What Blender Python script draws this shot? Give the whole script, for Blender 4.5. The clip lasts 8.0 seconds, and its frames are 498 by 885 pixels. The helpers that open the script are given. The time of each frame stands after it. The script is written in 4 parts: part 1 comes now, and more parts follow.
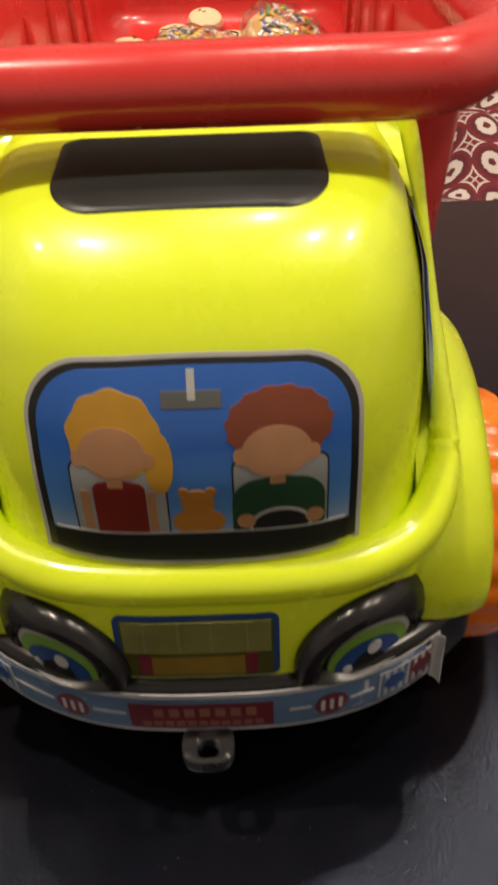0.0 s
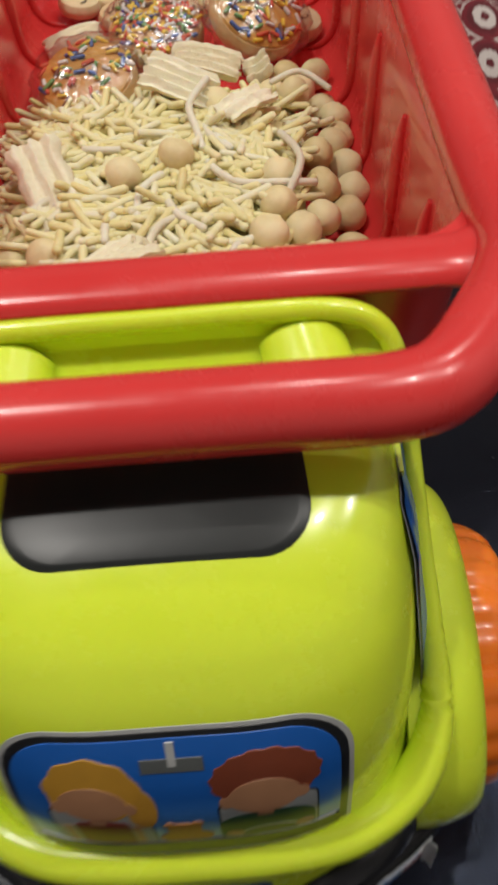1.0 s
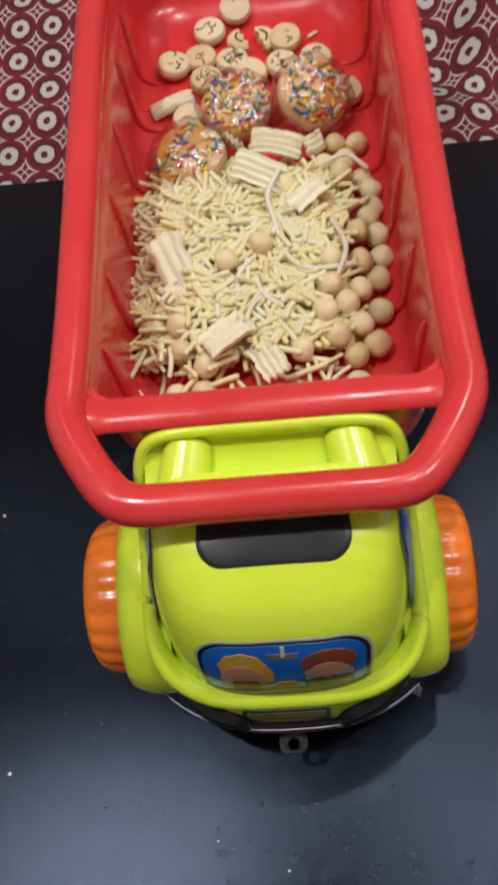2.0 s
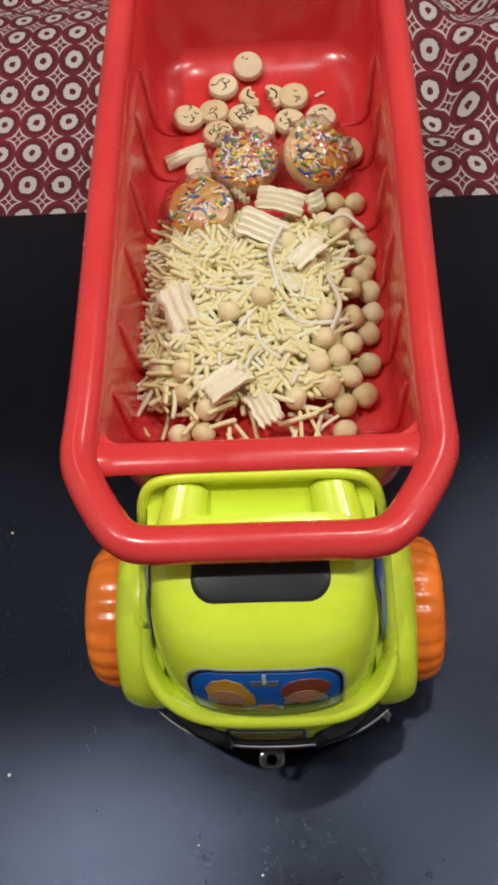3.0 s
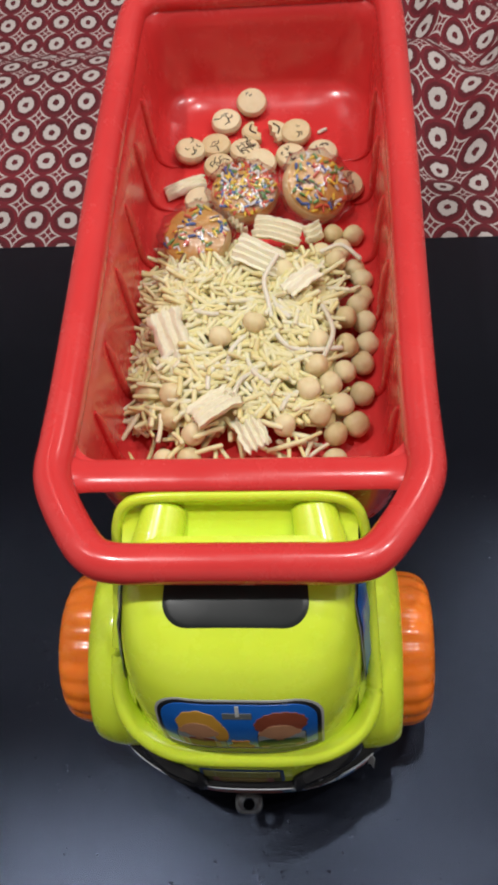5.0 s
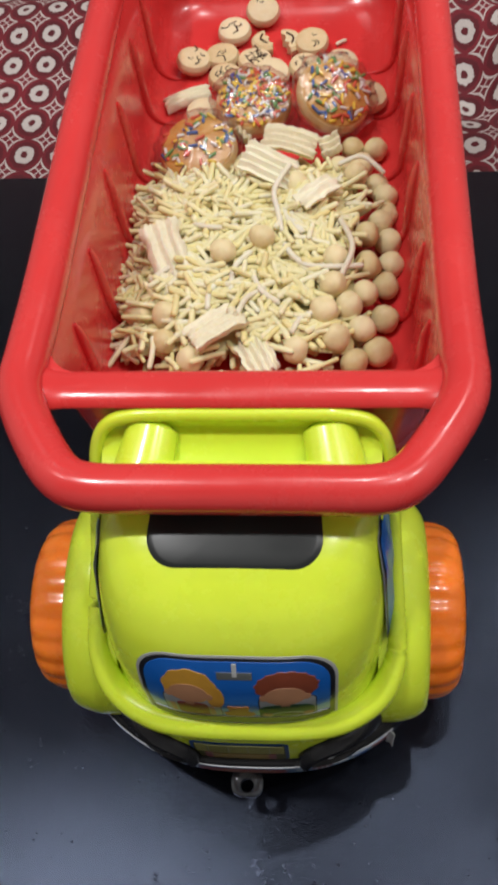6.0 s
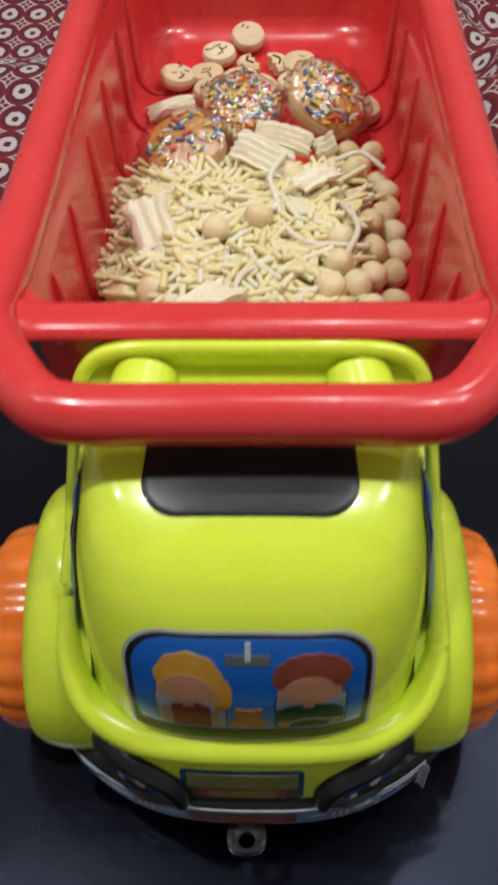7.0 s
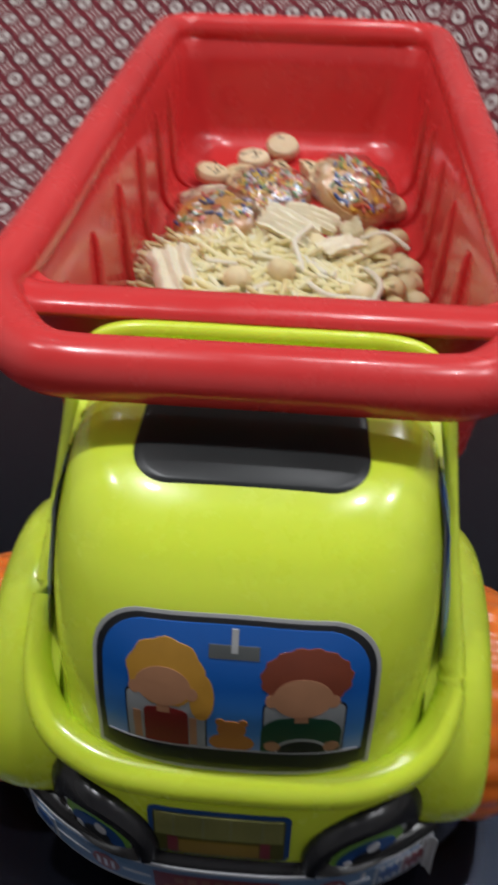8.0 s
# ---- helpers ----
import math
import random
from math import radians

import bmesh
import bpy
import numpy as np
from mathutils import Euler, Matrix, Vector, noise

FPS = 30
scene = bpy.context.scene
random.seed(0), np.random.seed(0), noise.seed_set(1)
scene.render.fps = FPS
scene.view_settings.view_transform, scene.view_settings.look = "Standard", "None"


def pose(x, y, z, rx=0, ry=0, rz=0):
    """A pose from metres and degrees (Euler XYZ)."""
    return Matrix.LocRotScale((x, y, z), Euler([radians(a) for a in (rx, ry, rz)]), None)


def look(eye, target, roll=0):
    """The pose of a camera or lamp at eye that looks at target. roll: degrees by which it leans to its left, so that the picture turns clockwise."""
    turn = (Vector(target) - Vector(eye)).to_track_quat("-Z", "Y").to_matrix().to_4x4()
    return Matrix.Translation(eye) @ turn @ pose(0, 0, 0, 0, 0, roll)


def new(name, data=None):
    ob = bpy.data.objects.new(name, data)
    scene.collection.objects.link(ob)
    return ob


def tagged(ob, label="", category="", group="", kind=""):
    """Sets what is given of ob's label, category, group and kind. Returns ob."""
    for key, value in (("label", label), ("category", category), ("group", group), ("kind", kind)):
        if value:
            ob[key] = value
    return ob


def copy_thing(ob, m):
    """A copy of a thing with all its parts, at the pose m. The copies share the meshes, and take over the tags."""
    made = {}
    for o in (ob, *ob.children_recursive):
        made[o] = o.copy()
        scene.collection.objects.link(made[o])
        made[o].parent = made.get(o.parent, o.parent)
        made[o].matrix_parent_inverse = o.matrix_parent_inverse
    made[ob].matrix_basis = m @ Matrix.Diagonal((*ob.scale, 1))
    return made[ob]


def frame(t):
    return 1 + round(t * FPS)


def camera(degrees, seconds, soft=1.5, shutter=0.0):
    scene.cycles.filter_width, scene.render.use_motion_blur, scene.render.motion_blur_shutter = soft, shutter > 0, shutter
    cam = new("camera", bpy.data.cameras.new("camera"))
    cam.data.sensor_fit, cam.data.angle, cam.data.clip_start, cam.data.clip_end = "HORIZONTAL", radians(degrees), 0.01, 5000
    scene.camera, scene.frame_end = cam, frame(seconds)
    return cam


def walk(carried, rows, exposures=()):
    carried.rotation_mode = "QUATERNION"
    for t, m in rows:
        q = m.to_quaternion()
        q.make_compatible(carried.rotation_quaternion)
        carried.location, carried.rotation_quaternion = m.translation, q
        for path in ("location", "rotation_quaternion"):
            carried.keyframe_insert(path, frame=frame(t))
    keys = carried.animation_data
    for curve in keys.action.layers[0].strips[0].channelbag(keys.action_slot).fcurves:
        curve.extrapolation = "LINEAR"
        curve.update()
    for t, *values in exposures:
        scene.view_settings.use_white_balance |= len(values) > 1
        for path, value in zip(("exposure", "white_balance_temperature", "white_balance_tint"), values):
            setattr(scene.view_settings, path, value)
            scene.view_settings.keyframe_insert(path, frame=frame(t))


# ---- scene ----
cam = camera(30.9, 8.0, soft=3.3, shutter=0.5)
# seconds, eye, target, roll
PATH = [
    (0, (0.0175, -0.1326, 0.2273), (0.0158, -0.0534, 0.1662), -2.3),
    (0.3, (0.0155, -0.1140, 0.2346), (0.0135, -0.0359, 0.1722), -2.4),
    (0.5, (0.0213, -0.0878, 0.2400), (0.0180, -0.0111, 0.1760), -3.5),
    (0.7, (0.0341, -0.0592, 0.2550), (0.0292, 0.0152, 0.1882), -6.1),
    (1, (0.0246, -0.0467, 0.2940), (0.0229, 0.0166, 0.2165), -5.0),
    (1.2, (0.0229, -0.0588, 0.3334), (0.0191, -0.0008, 0.2521), -7.3),
    (1.5, (0.0099, -0.0784, 0.3872), (0.0031, -0.0283, 0.3009), -10.7),
    (1.7, (0.0137, -0.0748, 0.4221), (0.0057, -0.0289, 0.3336), -12.3),
    (2, (0.0216, -0.0771, 0.4685), (0.0142, -0.0297, 0.3808), -11.8),
    (3.5, (0.0290, -0.0774, 0.5193), (0.0217, -0.0301, 0.4315), -7.9),
    (4, (0.0364, -0.0804, 0.5294), (0.0289, -0.0308, 0.4430), -7.4),
    (4.5, (0.0406, -0.0875, 0.5166), (0.0321, -0.0343, 0.4324), -8.2),
    (6, (0.0354, -0.0796, 0.4230), (0.0261, -0.0267, 0.3387), -7.7),
    (6.5, (0.0264, -0.0811, 0.3866), (0.0185, -0.0236, 0.3052), -6.0),
    (7, (0.0111, -0.1002, 0.3444), (0.0077, -0.0344, 0.2692), -1.6),
    (7.3, (0.0021, -0.1109, 0.3202), (-0.0006, -0.0443, 0.2456), 0.6),
    (7.5, (0.0044, -0.1119, 0.3125), (0.0035, -0.0441, 0.2390), 1.9),
    (7.7, (0.0107, -0.1161, 0.3035), (0.0096, -0.0428, 0.2354), 2.0),
    (8, (0.0157, -0.1239, 0.2919), (0.0097, -0.0444, 0.2316), 1.5),
]
walk(cam, [(t, look(e, g, r)) for t, e, g, r in PATH], exposures=[(0.0, -0.12, 7900, 13), (0.5, -0.2, 7700, 13), (0.75, -0.47, 7000, 12), (1.0, -0.72, 6500, 9), (1.2, -0.86, 6200, 8), (1.5, -0.94, 5900, 8), (2.0, -0.65, 6150, 9), (3.5, -0.61, 6250, 9), (4.5, -0.56, 6150, 9), (7.0, -0.53, 6000, 9), (8.0, -0.64, 5850, 10)])

# ---- light: a closed room with ceiling lamps and added fill lamps ----
world = bpy.data.worlds.new("room_air")
scene.world = world
world.use_nodes = True
world.node_tree.nodes["Background"].inputs[0].default_value = (0.9, 0.92, 1.0, 1)
world.node_tree.nodes["Background"].inputs[1].default_value = 0.05


def ceiling_or_fill_lamp(x, y, z, watts, size, color):
    data = bpy.data.lights.new("ceiling_or_fill_lamp", "AREA")
    data.shape, data.size, data.energy, data.color = "DISK", size, watts, color
    ob = new("ceiling_or_fill_lamp", data)
    ob.matrix_world = pose(x, y, z)
    return ob


ceiling_or_fill_lamp(-0.60, 0.08, 2.05, 24, 0.075, (1.0, 0.95, 0.89))
ceiling_or_fill_lamp(0.62, 0.03, 2.05, 12, 0.07, (1.0, 0.95, 0.89))
# The next three are added fill for the tub and both flanks, places assumed.
ceiling_or_fill_lamp(0.15, 0.60, 2.05, 8, 0.06, (1.0, 0.95, 0.89))
ceiling_or_fill_lamp(1.30, 0.10, 2.05, 17, 0.07, (1.0, 0.95, 0.89))
ceiling_or_fill_lamp(-1.30, 0.10, 2.05, 8, 0.07, (1.0, 0.95, 0.89))
ceiling_or_fill_lamp(-0.95, 1.25, 2.05, 2.0, 0.08, (1.0, 0.94, 0.87))
ceiling_or_fill_lamp(0.95, 1.25, 2.05, 12.0, 0.08, (1.0, 0.94, 0.87))


# ---- materials ----
class Mat:
    """A small node-material writer."""

    def __init__(self, name, color=(0.8, 0.8, 0.8), rough=0.5, metal=0.0, coat=0.0, coords="Object"):
        self.m = bpy.data.materials.new(name)
        self.m.use_nodes = True
        self.t = self.m.node_tree
        self.b = self.t.nodes["Principled BSDF"]
        self.b.inputs["Base Color"].default_value = (*color, 1)
        self.b.inputs["Roughness"].default_value = rough
        self.b.inputs["Metallic"].default_value = metal
        self.b.inputs["Coat Weight"].default_value = coat
        self.tc = self.t.nodes.new("ShaderNodeTexCoord")
        self.co = self.tc.outputs[coords]

    def node(self, kind, **props):
        n = self.t.nodes.new(kind)
        for k, v in props.items():
            setattr(n, k, v)
        return n

    def link(self, a, b):
        self.t.links.new(a, b)

    def noise(self, scale, detail=4, rough=0.5):
        n = self.node("ShaderNodeTexNoise")
        n.inputs["Scale"].default_value = scale
        n.inputs["Detail"].default_value = detail
        n.inputs["Roughness"].default_value = rough
        self.link(self.co, n.inputs["Vector"])
        return n.outputs["Fac"]

    def ramp(self, fac, stops):
        n = self.node("ShaderNodeValToRGB")
        e = n.color_ramp.elements
        while len(e) < len(stops):
            e.new(0.5)
        for el, (p, c) in zip(e, stops):
            el.position, el.color = p, (*c, 1)
        self.link(fac, n.inputs["Fac"])
        return n.outputs["Color"]

    def maprange(self, fac, a, b, c, d):
        n = self.node("ShaderNodeMapRange")
        for k, v in zip(("From Min", "From Max", "To Min", "To Max"), (a, b, c, d)):
            n.inputs[k].default_value = v
        self.link(fac, n.inputs["Value"])
        return n.outputs["Result"]

    def color(self, out):
        self.link(out, self.b.inputs["Base Color"])
        return self

    def rough(self, out):
        self.link(out, self.b.inputs["Roughness"])
        return self

    def bump(self, fac, strength, dist):
        n = self.node("ShaderNodeBump")
        n.inputs["Strength"].default_value = strength
        n.inputs["Distance"].default_value = dist
        self.link(fac, n.inputs["Height"])
        self.link(n.outputs["Normal"], self.b.inputs["Normal"])
        return self

    def math(self, op, a, b=None, c=None):
        n = self.node("ShaderNodeMath", operation=op)
        for i, v in enumerate((a, b, c)):
            if v is None:
                continue
            if isinstance(v, (int, float)):
                n.inputs[i].default_value = v
            else:
                self.link(v, n.inputs[i])
        return n.outputs[0]

    def random(self):
        return self.node("ShaderNodeObjectInfo").outputs["Random"]

    def island(self):
        return self.node("ShaderNodeNewGeometry").outputs["Random Per Island"]


def plastic(name, lo, hi, rough=0.22, sss=0.0, coat=0.3):
    m = Mat(name, hi, rough, coat=coat)
    m.color(m.ramp(m.noise(14, 3), [(0.3, lo), (0.7, hi)]))
    m.rough(m.maprange(m.noise(55, 6, 0.65), 0.35, 0.75, rough - 0.05, rough + 0.1))
    m.bump(m.noise(90, 3), 0.06, 0.0006)
    if sss:
        m.b.inputs["Subsurface Weight"].default_value = sss
        m.b.inputs["Subsurface Radius"].default_value = (0.004, 0.003, 0.001)
        m.b.inputs["Subsurface Scale"].default_value = 1.0
    m.b.inputs["Coat Roughness"].default_value = 0.08
    return m.m


YELLOW = plastic("lime_plastic", (0.68, 0.83, 0.040), (0.74, 0.90, 0.050), 0.25, 0.25)
RED = plastic("red_plastic", (0.62, 0.036, 0.036), (0.70, 0.046, 0.044), 0.24, coat=0.15)
ORANGE = plastic("orange_plastic", (0.93, 0.21, 0.014), (0.97, 0.24, 0.018), 0.26, 0.5)
BLACK = plastic("black_plastic", (0.008, 0.008, 0.009), (0.014, 0.014, 0.016), 0.23, coat=0.0)
BLACK.node_tree.nodes["Principled BSDF"].inputs["Specular IOR Level"].default_value = 0.32
CLEAR = plastic("grey_clear_plastic", (0.07, 0.072, 0.08), (0.11, 0.112, 0.12), 0.10)
CLEAR.node_tree.nodes["Principled BSDF"].inputs["Transmission Weight"].default_value = 0.7


def plain(name, color, rough=0.35, spread=0.12, coat=0.04):
    m = Mat(name, color, rough, coat=coat)
    dark = tuple(c * (1 - spread) for c in color)
    lite = tuple(min(1, c * (1 + spread)) for c in color)
    m.color(m.ramp(m.noise(60, 5), [(0.35, dark), (0.65, lite)]))
    m.bump(m.noise(160, 2), 0.05, 0.0004)
    return m.m


DARK_FILM = plain("dark_film", (0.018, 0.020, 0.020), 0.32, coat=0.0)
DARK_FILM.node_tree.nodes["Principled BSDF"].inputs["Specular IOR Level"].default_value = 0.30
SILVER = plain("silver_print", (0.42, 0.43, 0.43), 0.3)
INK = plain("black_print", (0.012, 0.013, 0.015), 0.3)
SEAT_PRINT = plain("grey_print", (0.30, 0.32, 0.33), 0.35)
HAIR_GOLD = plain("gold_print", (0.52, 0.27, 0.03), 0.35)
HAIR_BROWN = plain("brown_print", (0.20, 0.045, 0.02), 0.35)
SKIN_PRINT = plain("tan_print", (0.42, 0.21, 0.11), 0.35)
SHIRT_RED = plain("maroon_print", (0.20, 0.015, 0.012), 0.35)
SHIRT_GREEN = plain("green_print", (0.012, 0.06, 0.028), 0.35)
BEAR_PRINT = plain("toy_brown_print", (0.42, 0.17, 0.03), 0.35)
STEEL_PRINT = plain("steel_print", (0.10, 0.11, 0.11), 0.3)
BLUE_PRINT = plain("blue_print", (0.10, 0.19, 0.34), 0.35)
DEEP_BLUE = plain("deep_blue_print", (0.02, 0.07, 0.24), 0.3)
WHITE_PRINT = plain("white_print", (0.52, 0.53, 0.56), 0.35)
RED_PRINT = plain("red_print", (0.17, 0.02, 0.03), 0.35)
EYE_GREEN = plain("lime_print", (0.17, 0.36, 0.05), 0.35)
GRILLE_GREEN = plain("olive_print", (0.075, 0.078, 0.018), 0.4, coat=0.0)
GOLD_PRINT = plain("bronze_print", (0.24, 0.16, 0.03), 0.3)
PLATE_MARK = plain("dull_pink_print", (0.27, 0.12, 0.09), 0.4, coat=0.0)
GRILLE_LINE = plain("olive_line_print", (0.30, 0.30, 0.11), 0.4, coat=0.0)
PALE_LINE = plain("pale_print", (0.24, 0.26, 0.12), 0.3)
for dull in (DEEP_BLUE, GRILLE_GREEN, GRILLE_LINE, GOLD_PRINT, PALE_LINE):
    dull.node_tree.nodes["Principled BSDF"].inputs["Specular IOR Level"].default_value = 0.15
    dull.node_tree.nodes["Principled BSDF"].inputs["Coat Weight"].default_value = 0.0


def sky_print():
    m = Mat("blue_gradient_print", (0.05, 0.2, 0.6), 0.3, coat=0.2)
    s = m.node("ShaderNodeSeparateXYZ")
    m.link(m.co, s.inputs[0])
    z = m.math("ADD", s.outputs["Z"], m.maprange(m.noise(40), 0, 1, -0.003, 0.003))
    m.color(m.ramp(m.maprange(z, 0.086, 0.135, 0, 1), [(0.05, (0.36, 0.45, 0.56)), (0.30, (0.07, 0.24, 0.58)), (0.6, (0.010, 0.11, 0.46)), (1.0, (0.012, 0.12, 0.50))]))
    m.bump(m.noise(45, 2), 0.15, 0.001)
    return m.m


SKY_PRINT = sky_print()


def table_material():
    m = Mat("black_laminate", (0.02, 0.02, 0.022), 0.42)
    base = m.ramp(m.noise(5, 6, 0.6), [(0.3, (0.0030, 0.0032, 0.0050)), (0.7, (0.0062, 0.0066, 0.0105))])
    speck = m.ramp(m.noise(420, 2), [(0.70, (0, 0, 0)), (0.80, (1, 1, 1))])
    dust = m.ramp(m.noise(26, 3), [(0.5, (0, 0, 0)), (0.75, (1, 1, 1))])
    scuff = m.ramp(m.noise(70, 8, 0.8), [(0.52, (0, 0, 0)), (0.74, (1, 1, 1))])
    mix = m.node("ShaderNodeMix", data_type="RGBA")
    mul = m.math("ADD", m.math("MULTIPLY", m.math("MULTIPLY", speck, dust), 0.40), m.math("MULTIPLY", scuff, 0.012))
    m.link(mul, mix.inputs["Factor"])
    m.link(base, mix.inputs["A"])
    mix.inputs["B"].default_value = (0.20, 0.21, 0.24, 1)
    m.color(mix.outputs["Result"])
    m.rough(m.maprange(m.noise(30, 8, 0.75), 0.3, 0.72, 0.13, 0.20))
    m.b.inputs["Specular IOR Level"].default_value = 0.36
    m.b.inputs["Specular Tint"].default_value = (0.56, 0.68, 1.0, 1)
    grain = m.math("ADD", m.noise(240, 5, 0.7), m.math("MULTIPLY", m.noise(60, 4, 0.6), 0.25))
    m.bump(m.math("ADD", grain, m.math("MULTIPLY", m.noise(900, 3, 0.7), 1.2)), 0.22, 0.0005)
    return m.m


TABLE = table_material()


def cloth_material():
    """Maroon printed cotton: rows of white rings and four-pointed stars between them."""
    m = Mat("printed_cotton", (0.2, 0.02, 0.03), 0.85, coords="UV")
    sep = m.node("ShaderNodeSeparateXYZ")
    m.link(m.co, sep.inputs[0])
    warp = m.noise(300, 2)
    wob = m.maprange(warp, 0, 1, -0.06, 0.06)
    px, py = 0.0285, 0.0345

    def cell(off):
        u = m.math("ADD", m.math("DIVIDE", sep.outputs["X"], px), off)
        v = m.math("ADD", m.math("DIVIDE", sep.outputs["Y"], py), off)
        u = m.math("SUBTRACT", m.math("FRACT", u), 0.5)
        v = m.math("SUBTRACT", m.math("FRACT", v), 0.5)
        return u, v

    u, v = cell(0.0)
    r = m.math("ADD", m.math("SQRT", m.math("ADD", m.math("MULTIPLY", u, u), m.math("MULTIPLY", v, v))), wob)
    ring = m.math("MULTIPLY", m.math("LESS_THAN", r, 0.275), m.math("GREATER_THAN", r, 0.10))
    halo = m.math("LESS_THAN", r, 0.40)
    u2, v2 = cell(0.5)
    au, av = m.math("ABSOLUTE", u2), m.math("ABSOLUTE", v2)
    # four petals: a concave diamond with its outline kept
    s = m.math("ADD", m.math("ADD", m.math("POWER", au, 0.62), m.math("POWER", av, 0.62)), m.math("MULTIPLY", wob, 0.35))
    star = m.math("MULTIPLY", m.math("LESS_THAN", s, 0.595), m.math("GREATER_THAN", s, 0.49))
    dia = m.math("MULTIPLY", m.math("LESS_THAN", m.math("ABSOLUTE", m.math("SUBTRACT", au, av)), 0.022), m.math("LESS_THAN", m.math("ADD", au, av), 0.26))
    star = m.math("MAXIMUM", star, dia)
    white = m.math("MAXIMUM", ring, star)
    ground = m.ramp(m.noise(9, 4), [(0.35, (0.105, 0.0050, 0.0110)), (0.65, (0.170, 0.0080, 0.0170))])
    mixh = m.node("ShaderNodeMix", data_type="RGBA")
    m.link(m.math("MULTIPLY", halo, 0.55), mixh.inputs["Factor"])
    m.link(ground, mixh.inputs["A"])
    mixh.inputs["B"].default_value = (0.045, 0.003, 0.006, 1)
    mix = m.node("ShaderNodeMix", data_type="RGBA")
    m.link(m.math("MULTIPLY", white, m.maprange(m.noise(700, 3), 0.3, 0.7, 0.82, 1.0)), mix.inputs["Factor"])
    m.link(mixh.outputs["Result"], mix.inputs["A"])
    mix.inputs["B"].default_value = (0.52, 0.47, 0.44, 1)
    m.color(mix.outputs["Result"])
    weave = m.node("ShaderNodeTexWave")
    weave.inputs["Scale"].default_value = 420
    m.link(m.co, weave.inputs["Vector"])
    m.bump(weave.outputs["Fac"], 0.12, 0.0003)
    return m.m


CLOTH = cloth_material()


def paint(name, lo, hi):
    m = Mat(name, hi, 0.9)
    m.color(m.ramp(m.noise(3, 5), [(0.3, lo), (0.7, hi)]))
    m.bump(m.noise(120, 4), 0.1, 0.001)
    return m.m


# Tones of the unseen room, set by how much light each should bounce.
WALL = paint("bounce_wall_paint", (0.58, 0.57, 0.55), (0.64, 0.63, 0.61))
CEILING = paint("bounce_ceiling_paint", (0.72, 0.71, 0.69), (0.78, 0.77, 0.75))
UNSEEN_FLOOR = paint("unseen_brown_floor", (0.10, 0.085, 0.07), (0.14, 0.12, 0.10))


def snack(name, lo, hi, rough=0.65, bump=0.5, scale=260, per_island=False, pale=None):
    m = Mat(name, hi, rough)
    f = m.math("ADD", m.math("MULTIPLY", m.noise(scale, 5, 0.6), 0.6), m.math("MULTIPLY", m.island() if per_island else m.random(), 0.4))
    m.color(m.ramp(f, [(0.25, lo), (0.58, hi), (0.78, pale or hi)]))
    m.bump(m.noise(scale * 2.2, 3, 0.6), bump, 0.0007)
    m.b.inputs["Subsurface Weight"].default_value = 0.15
    m.b.inputs["Subsurface Radius"].default_value = (0.003, 0.002, 0.001)
    m.b.inputs["Subsurface Scale"].default_value = 1.0
    return m.m


BALL = snack("puffed_corn", (0.60, 0.48, 0.22), (0.76, 0.66, 0.38), 0.6, 0.3, 150)
STICK = snack("fried_stick", (0.73, 0.63, 0.26), (0.79, 0.73, 0.42), 0.6, 0.35, 300, True, (0.79, 0.76, 0.59))
WHITE_PUFF = snack("white_puff", (0.67, 0.61, 0.45), (0.76, 0.73, 0.58), 0.6, 0.4, 300)
WAFER = snack("pale_wafer", (0.74, 0.67, 0.45), (0.84, 0.80, 0.60), 0.6, 0.6, 420)
BISCUIT = snack("pale_biscuit", (0.62, 0.48, 0.25), (0.74, 0.63, 0.40), 0.65, 0.35, 120)
CHOC = plain("dark_chocolate", (0.035, 0.017, 0.01), 0.5)
ICING = snack("orange_icing", (0.50, 0.22, 0.045), (0.68, 0.38, 0.10), 0.35, 0.3, 120)
CRUMB = snack("cookie_side", (0.66, 0.42, 0.18), (0.80, 0.58, 0.28), 0.6, 0.4, 120)


def sprinkle_material():
    m = Mat("sugar_sprinkle", (0.8, 0.8, 0.8), 0.55)
    r = m.ramp(m.island(), [(0.0, (0.78, 0.74, 0.7)), (0.22, (0.06, 0.12, 0.36)), (0.34, (0.66, 0.10, 0.04)), (0.52, (0.14, 0.30, 0.08)), (0.66, (0.85, 0.58, 0.06)), (0.88, (0.16, 0.06, 0.03))])
    m.color(r)
    for n in m.t.nodes:
        if n.bl_idname == "ShaderNodeValToRGB":
            n.color_ramp.interpolation = "CONSTANT"
    return m.m


SPRINKLE = sprinkle_material()


# ---- mesh helpers ----
def link_mesh(name, bm, material, angle=40):
    bmesh.ops.recalc_face_normals(bm, faces=bm.faces)
    me = bpy.data.meshes.new(name)
    bm.to_mesh(me)
    bm.free()
    for p in me.polygons:
        p.use_smooth = True
    me.set_sharp_from_angle(angle=radians(angle))
    if material:
        me.materials.append(material)
    return new(name, me)


def part(name, bm, material, parent, label="", angle=40):
    ob = link_mesh(name, bm, material, angle)
    ob.parent = parent
    if label:
        tagged(ob, label)
    return ob


def loft(bm, rings, cap_first=True, cap_last=True, closed=True):
    """Skin rings of equal length."""
    vs = [[bm.verts.new(p) for p in r] for r in rings]
    n = len(vs[0])
    for a, b in zip(vs, vs[1:]):
        for i in range(n if closed else n - 1):
            j = (i + 1) % n
            bm.faces.new((a[i], a[j], b[j], b[i]))
    if cap_first:
        bm.faces.new(vs[0][::-1])
    if cap_last:
        bm.faces.new(vs[-1])
    return bm


